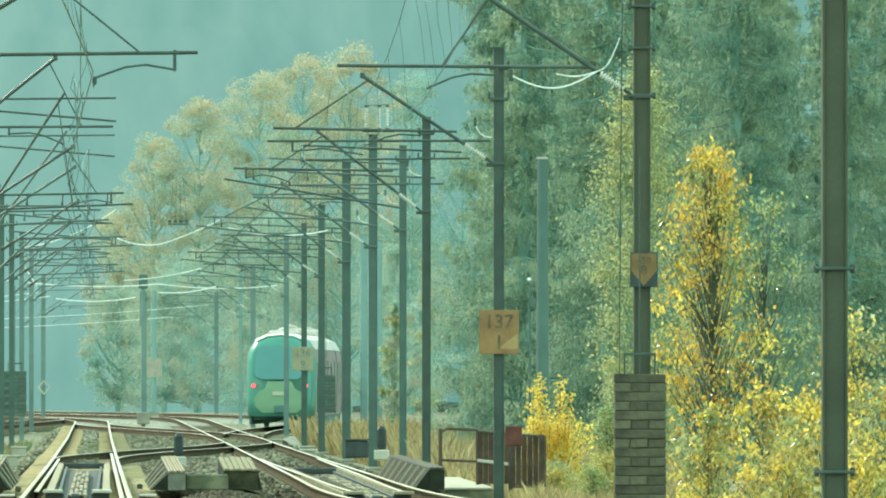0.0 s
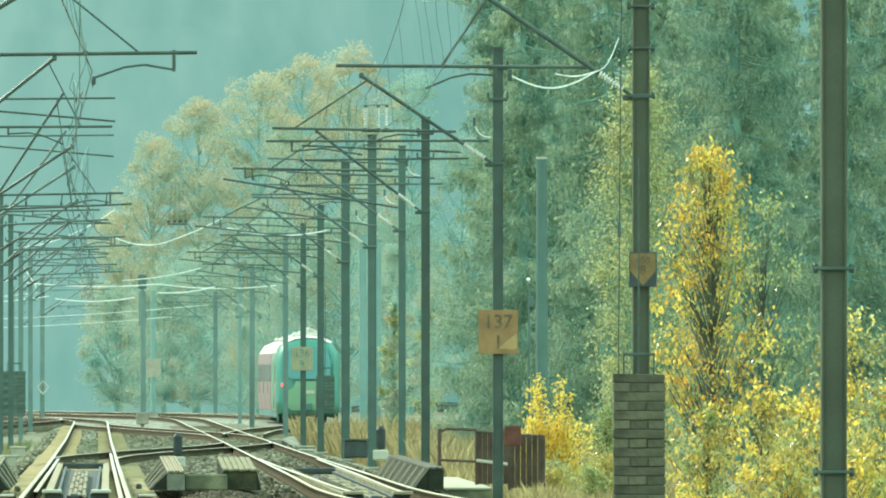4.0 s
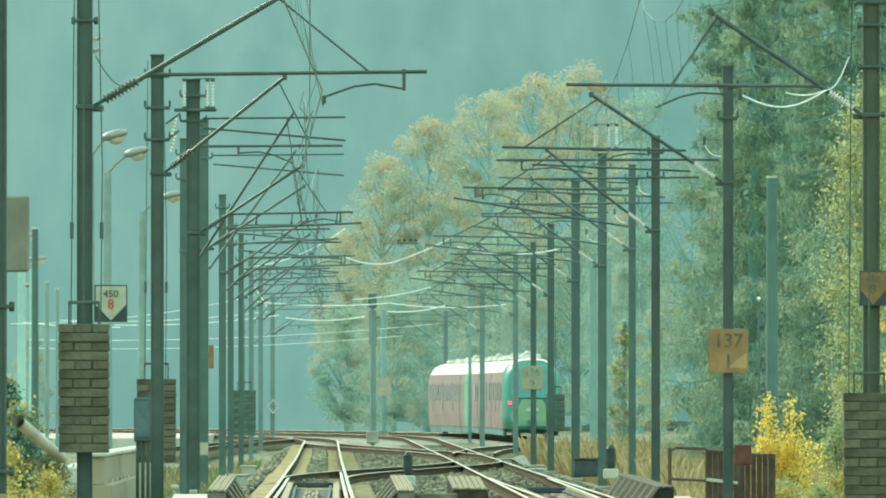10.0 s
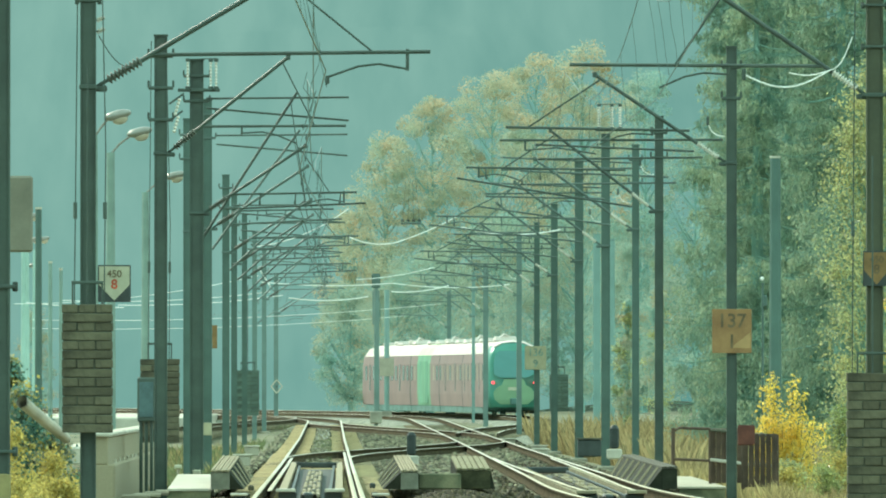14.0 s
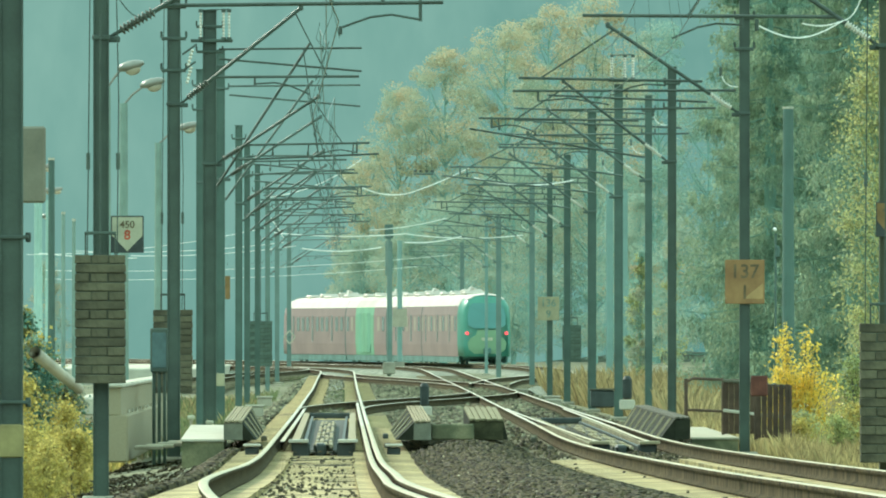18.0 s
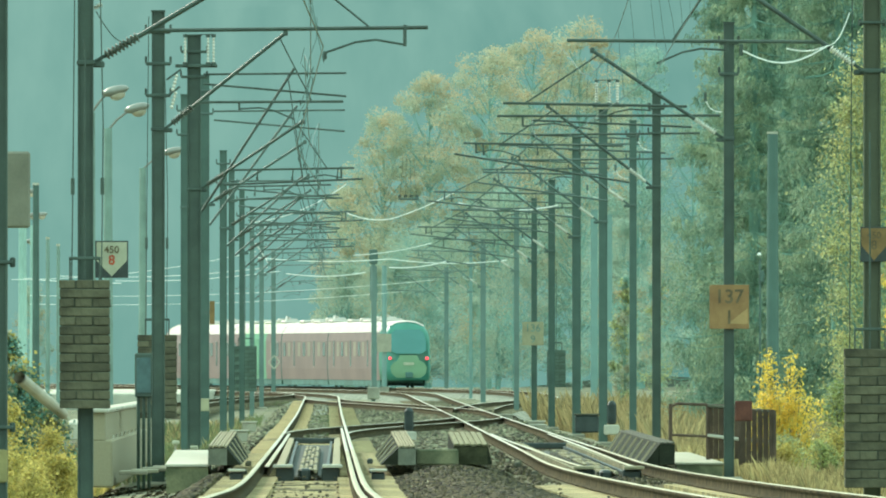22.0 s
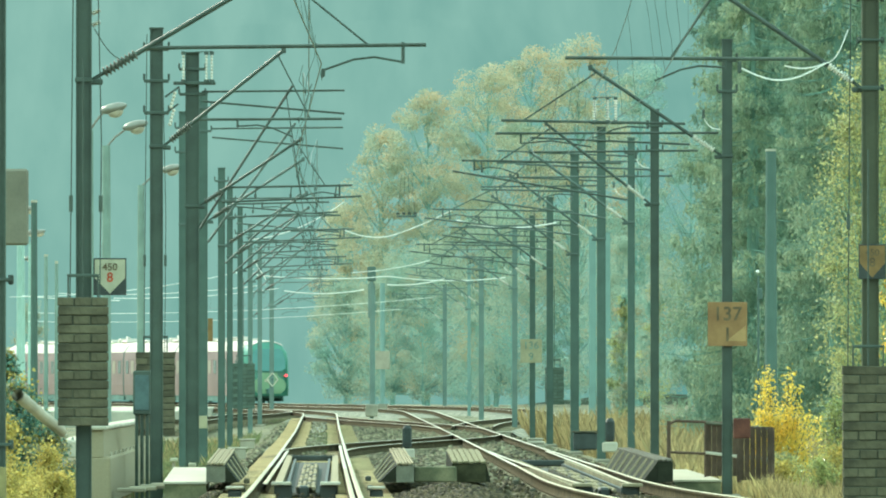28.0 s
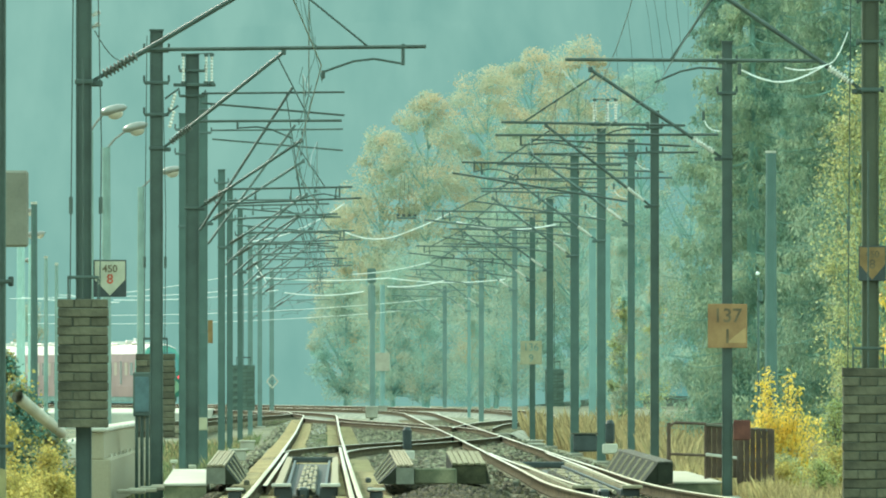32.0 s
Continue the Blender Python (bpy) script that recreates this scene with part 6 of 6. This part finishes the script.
def street_lamp(x, y, top, arm, s=1.0, pole=POLE, label="street lamp with sunlit cobra head on a concrete pole"):
    t = thing("street_lamp", Matrix.Translation((x, y, 0)), label, "street lamp", "street lamps at the station")
    g = ground_z(x, y)
    part("pole", tube(bmesh.new(), [(0, 0, g - 0.2), (0, 0, top - 0.55)], [0.15, 0.11], 10), pole, t)
    e = Vector((arm, 0, top))
    part("arm", bar([(0, 0, top - 0.6), (arm * 0.3, 0, top - 0.32), e - Vector((0.25 * s, 0, 0.1))], 0.035, 6), LAMP_HEAD, t)
    bm = bmesh.new()
    bmesh.ops.create_uvsphere(bm, u_segments=12, v_segments=8, radius=1, matrix=Matrix.Translation(e) @ pose(0, 0, 0, 0, -14, 0) @ Matrix.Diagonal((0.36 * s, 0.17, 0.13, 1)))
    part("head", bm, LAMP_HEAD, t, "sunlit pale lamp head", True)
    bm = bmesh.new()
    bmesh.ops.create_uvsphere(bm, u_segments=12, v_segments=8, radius=1, matrix=Matrix.Translation(e + Vector((0.06, 0, -0.1))) @ pose(0, 0, 0, 0, -14, 0) @ Matrix.Diagonal((0.2 * s, 0.13, 0.14, 1)))
    part("glass_bowl", bm, LAMP_GLASS, t, "bowl glass catching the sun", True)
    return t


street_lamp(-5.67, 330, 8.55, 0.78)
street_lamp(-5.75, 310, 8.55, 0.62)
street_lamp(-5.8, 400, 8.65, 0.98)
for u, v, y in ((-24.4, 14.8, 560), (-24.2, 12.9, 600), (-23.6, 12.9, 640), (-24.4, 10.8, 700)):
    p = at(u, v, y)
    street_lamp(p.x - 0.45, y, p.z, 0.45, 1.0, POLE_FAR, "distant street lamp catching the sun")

pn = thing("equipment_panel", Matrix.Translation((-2.55, 111.6, 0)), "weathered grey sheet panel on the near mast", "panel")
part("sheet", slab((0, 0, 3.07), (0.24, 0.06, 0.7), 0.02), mat("grey_sheet", (0.26, 0.245, 0.18), 0.7, 0.0, 0.15, 2), pn)
BAND = mat("ochre_band", (0.3, 0.25, 0.1), 0.7, 0.0, 0.2, 4)
bd = thing("mast_band", Matrix.Translation((LEFT - 0.08, 111, 0.55)), "yellowish painted band round the near mast", "mast band")
part("band", slab((0, 0, 0), (0.225, 0.225, 0.3), 0.01), BAND, bd)
cb = thing("control_cabinet", Matrix.Translation((-2.84, 207, 0)), "dark control box with conduits on a post", "control cabinet")
part("case", slab((0, 0, 1.35), (0.3, 0.26, 0.75), 0.02), STEEL_DARK, cb)
part("door_plate", slab((0, -0.135, 1.35), (0.24, 0.02, 0.6), 0.01), mat("blue_grey_plate", (0.06, 0.11, 0.11), 0.5), cb)
for k in (-0.09, 0.0, 0.09):
    part("conduit", bar([(k, 0, -0.6), (k, 0, 1.0)], 0.03, 6), STEEL_DARK, cb)
pc = thing("concrete_pipe", Matrix.Translation((-5.0, 225, 0)), "pale concrete pipe lying aslant on a heap", "pipe")
part("pipe", tube(bmesh.new(), [(-0.4, 0, 1.3), (0.34, 3.0, 0.62), (0.34, 3.0, 0.62), (-0.4, 0, 1.3)], [0.115, 0.1, 0.085, 0.09], 14, False), CONCRETE_PALE, pc)
wb = thing("barrier", Matrix.Translation((-7.2, 330, 0)), "dark level-crossing barrier drive with horizontal beam", "barrier")
part("drive", slab((1.0, 0, 0.75), (0.3, 0.4, 1.2), 0.04), STEEL_GREY, wb)
part("beam", slab((0.35, 0, 0.55), (1.3, 0.12, 0.14), 0.02), STEEL_GREY, wb)
# Pole colour drawn towards the haze behind it.
POLE_DIM = mat("pole_haze_dim", (0.1, 0.17, 0.14), 0.8, 0.0, 0.12, 1.0)
for x, y, top, r in ((-6.9, 300, 6.0, 0.09), (-7.3, 330, 5.0, 0.06), (-6.35, 300, 4.5, 0.05), (12.3, 330, 7.85, 0.17)):
    p = thing("plain_pole", Matrix.Translation((x, y, 0)), "plain pale concrete pole", "pole", "plain poles")
    part("shaft", tube(bmesh.new(), [(0, 0, ground_z(x, y) - 0.2), (0, 0, top)], [r * 1.1, r * 0.85], 10), POLE_DIM if r > 0.1 else STEEL_GREY if r > 0.06 else POLE, p)
    part("cap", bar([(0, 0, top), (0, 0, top + 0.06)], r * 0.9, 10), CONCRETE_PALE, p)
for x, y, top in ((11.6, 520, 8.3), (12.8, 545, 8.4)):
    p = thing("plain_pole", Matrix.Translation((x, y, 0)), "pale concrete pole behind the masts", "pole", "plain poles")
    part("shaft", slab((0, 0, top / 2 - 0.2), (0.3, 0.3, top + 0.4), 0.03), STEEL_MIST, p)
    part("cap", slab((0, 0, top + 0.02), (0.34, 0.34, 0.05)), STEEL_MIST, p)

# signal post and hectometre post far down the line
sg = thing("main_signal", Matrix.Translation((2.45, 590, 0.0)), "far main signal seen from behind on its post", "railway signal")
part("post", bar([(0, 0, 0.0), (0, 0, 7.3)], 0.1, 8), STEEL_PALE, sg)
part("head", slab((0, 0, 7.0), (0.42, 0.3, 0.7), 0.05), STEEL_GREY, sg)
part("back_board", slab((0, 0.1, 5.7), (0.34, 0.1, 1.7), 0.05), STEEL_PALE, sg)
part("ladder", slab((0.08, -0.12, 3.2), (0.16, 0.04, 5.6)), STEEL_PALE, sg)
part("base", slab((0, 0, 0.4), (0.6, 0.6, 0.6), 0.05), CONCRETE, sg)
hp2 = thing("board_post", Matrix.Translation((3.2, 640.2, 0)), "slim pale post carrying a kilometre board", "post")
part("shaft", bar([(0, 0, 0.2), (0, 0, 7.0)], 0.13, 8), STEEL_MIST, hp2)
part("foot", slab((0, 0, 0.4), (0.5, 0.5, 0.5)), CONCRETE, hp2)

# section insulator hanging in the wires over the middle
si = thing("section_insulator", Matrix.Translation(at(6.5, 14.2, 430)), "hanging section insulator on droppers", "section insulator")
part("frame", slab((0, 0, 0), (0.7, 0.4, 0.06), 0.01), TUBE_GREY, si)
for k in (-0.3, -0.1, 0.1, 0.3):
    part("dropper", bar([(k, 0, 0), (k * 0.6, 0, 1.5)], 0.008, 4), TUBE_GREY, si)
    part("insulator", insulator(bmesh.new(), (k - 0.06, 0, 0.1), (k + 0.06, 0, 0.1), 0.06, 3), TUBE_DARK, si)


def top_insulators(x, y, z, xs, label, h=0.62, r=0.065):
    t = thing("post_insulators", Matrix.Translation((x, y, z)), label, "insulator", "mast-top insulators")
    part("bracket", slab((0, 0, 0), (max(xs) - min(xs) + 0.3, 0.2, 0.07), 0.01), TUBE_DARK, t)
    for k in xs:
        part("insulator", insulator(bmesh.new(), (k, -0.1, 0.04), (k, -0.1, h), r, 8), CERAMIC, t, "ribbed glazed post insulator")
        part("insulator_cap", bar([(k, -0.1, h), (k, -0.1, h + 0.07)], 0.05, 8), TUBE_DARK, t)
        part("insulator_foot", bar([(k, -0.1, 0.0), (k, -0.1, 0.08)], 0.055, 8), TUBE_DARK, t)
    part("tie_rod", bar([(min(xs), -0.1, h + 0.05), (max(xs), -0.1, h + 0.07)], 0.012, 5), TUBE_DARK, t)
    return t


top_insulators(7.75, 324.8, 8.5, (-0.33, 0.01, 0.23), "three glazed insulators on top of a mast", r=0.05)
top_insulators(-2.6, 266.8, 8.1, (-0.24, 0.26, 0.38), "glazed insulators beside the broad mast top", r=0.034)
for x, y, z in ((-2.4, 210.6, 6.35), (-2.42, 210.6, 6.05)):
    t = thing("switch_arm", Matrix.Translation((x, y, z)), "small bright disconnector arm on the mast", "disconnector", "disconnector arms")
    part("insulator", insulator(bmesh.new(), (0.08, 0, 0.2), (0.0, 0, -0.1), 0.035, 5), CERAMIC, t)
    part("lever", bar([(-0.1, 0, 0.1), (0.15, 0, 0.28)], 0.02, 6), TUBE_DARK, t)


# small boards on the distant masts and a glint on a post at the wood's edge
dm = thing("diamond_board", Matrix.Translation(at(-4.49, 0.83, 656)), "small white diamond board on a far mast", "sign")
bm = bmesh.new()
for k in range(4):
    a, b = math.pi / 2 * k, math.pi / 2 * (k + 1)
    tube(bm, [(0.3 * math.cos(a), 0, 0.36 * math.sin(a)), (0.3 * math.cos(b), 0, 0.36 * math.sin(b))], 0.035, 4)
part("frame", bm, CONCRETE_PALE, dm)
part("clip", slab((0, 0.1, 0), (0.1, 0.24, 0.1)), TUBE_GREY, dm)
ob = thing("small_board", Matrix.Translation(at(-9.5, 4.9, 289)), "small faded orange board on a mast", "sign")
part("plate", slab((-0.02, 0, 0), (0.12, 0.02, 0.55), 0.005), BOARD_DIM, ob)
part("clip", slab((-0.1, 0.1, 0), (0.24, 0.16, 0.06)), TUBE_GREY, ob)
yb = thing("mast_band", Matrix.Translation(at(-10.2, -2.65, 290)), "pale painted band on a mast foot", "mast band")
part("band", slab((0, 0, 0), (0.22, 0.22, 0.3), 0.01), BOARD_PALE, yb)
# Guessed post; its near-white ball stands in for a bright glint.
lp = thing("edge_lamp", Matrix.Translation((10.9, 300, 0)), "dark post at the wood with a white ball for a glint", "lamp")
part("post", bar([(0, 0, ground_z(10.9, 300) - 0.1), (0, 0, 4.2)], 0.03, 6), STEEL_GREY, lp)
part("case", slab((0.05, 0, 3.75), (0.12, 0.12, 0.3), 0.03), STEEL_GREY, lp)
bm = bmesh.new()
bmesh.ops.create_uvsphere(bm, u_segments=10, v_segments=6, radius=0.05, matrix=Matrix.Translation((-0.02, -0.05, 4.3)))
part("globe", bm, CABLE, lp, "white ball imitating a bright glint", True)


# ---- movement ----
def motions():
    for i, car in enumerate(cars):
        rows = []
        for k in range(0, 33):
            y0 = 503 + 8.95 * k + 0.985 * sum(CARS[:i])
            y1 = y0 + CARS[i]
            a = Vector((third_x(y0), y0, soft(y0, FAR_Z)))
            b = Vector((third_x(y1), y1, soft(y1, FAR_Z)))
            d = b - a
            rows.append((k, Matrix.Translation(a) @ pose(0, 0, 0, math.degrees(math.atan2(d.z, d.y)), 0, -math.degrees(math.atan2(d.x, d.y)))))
        walk(car, rows)


motions()
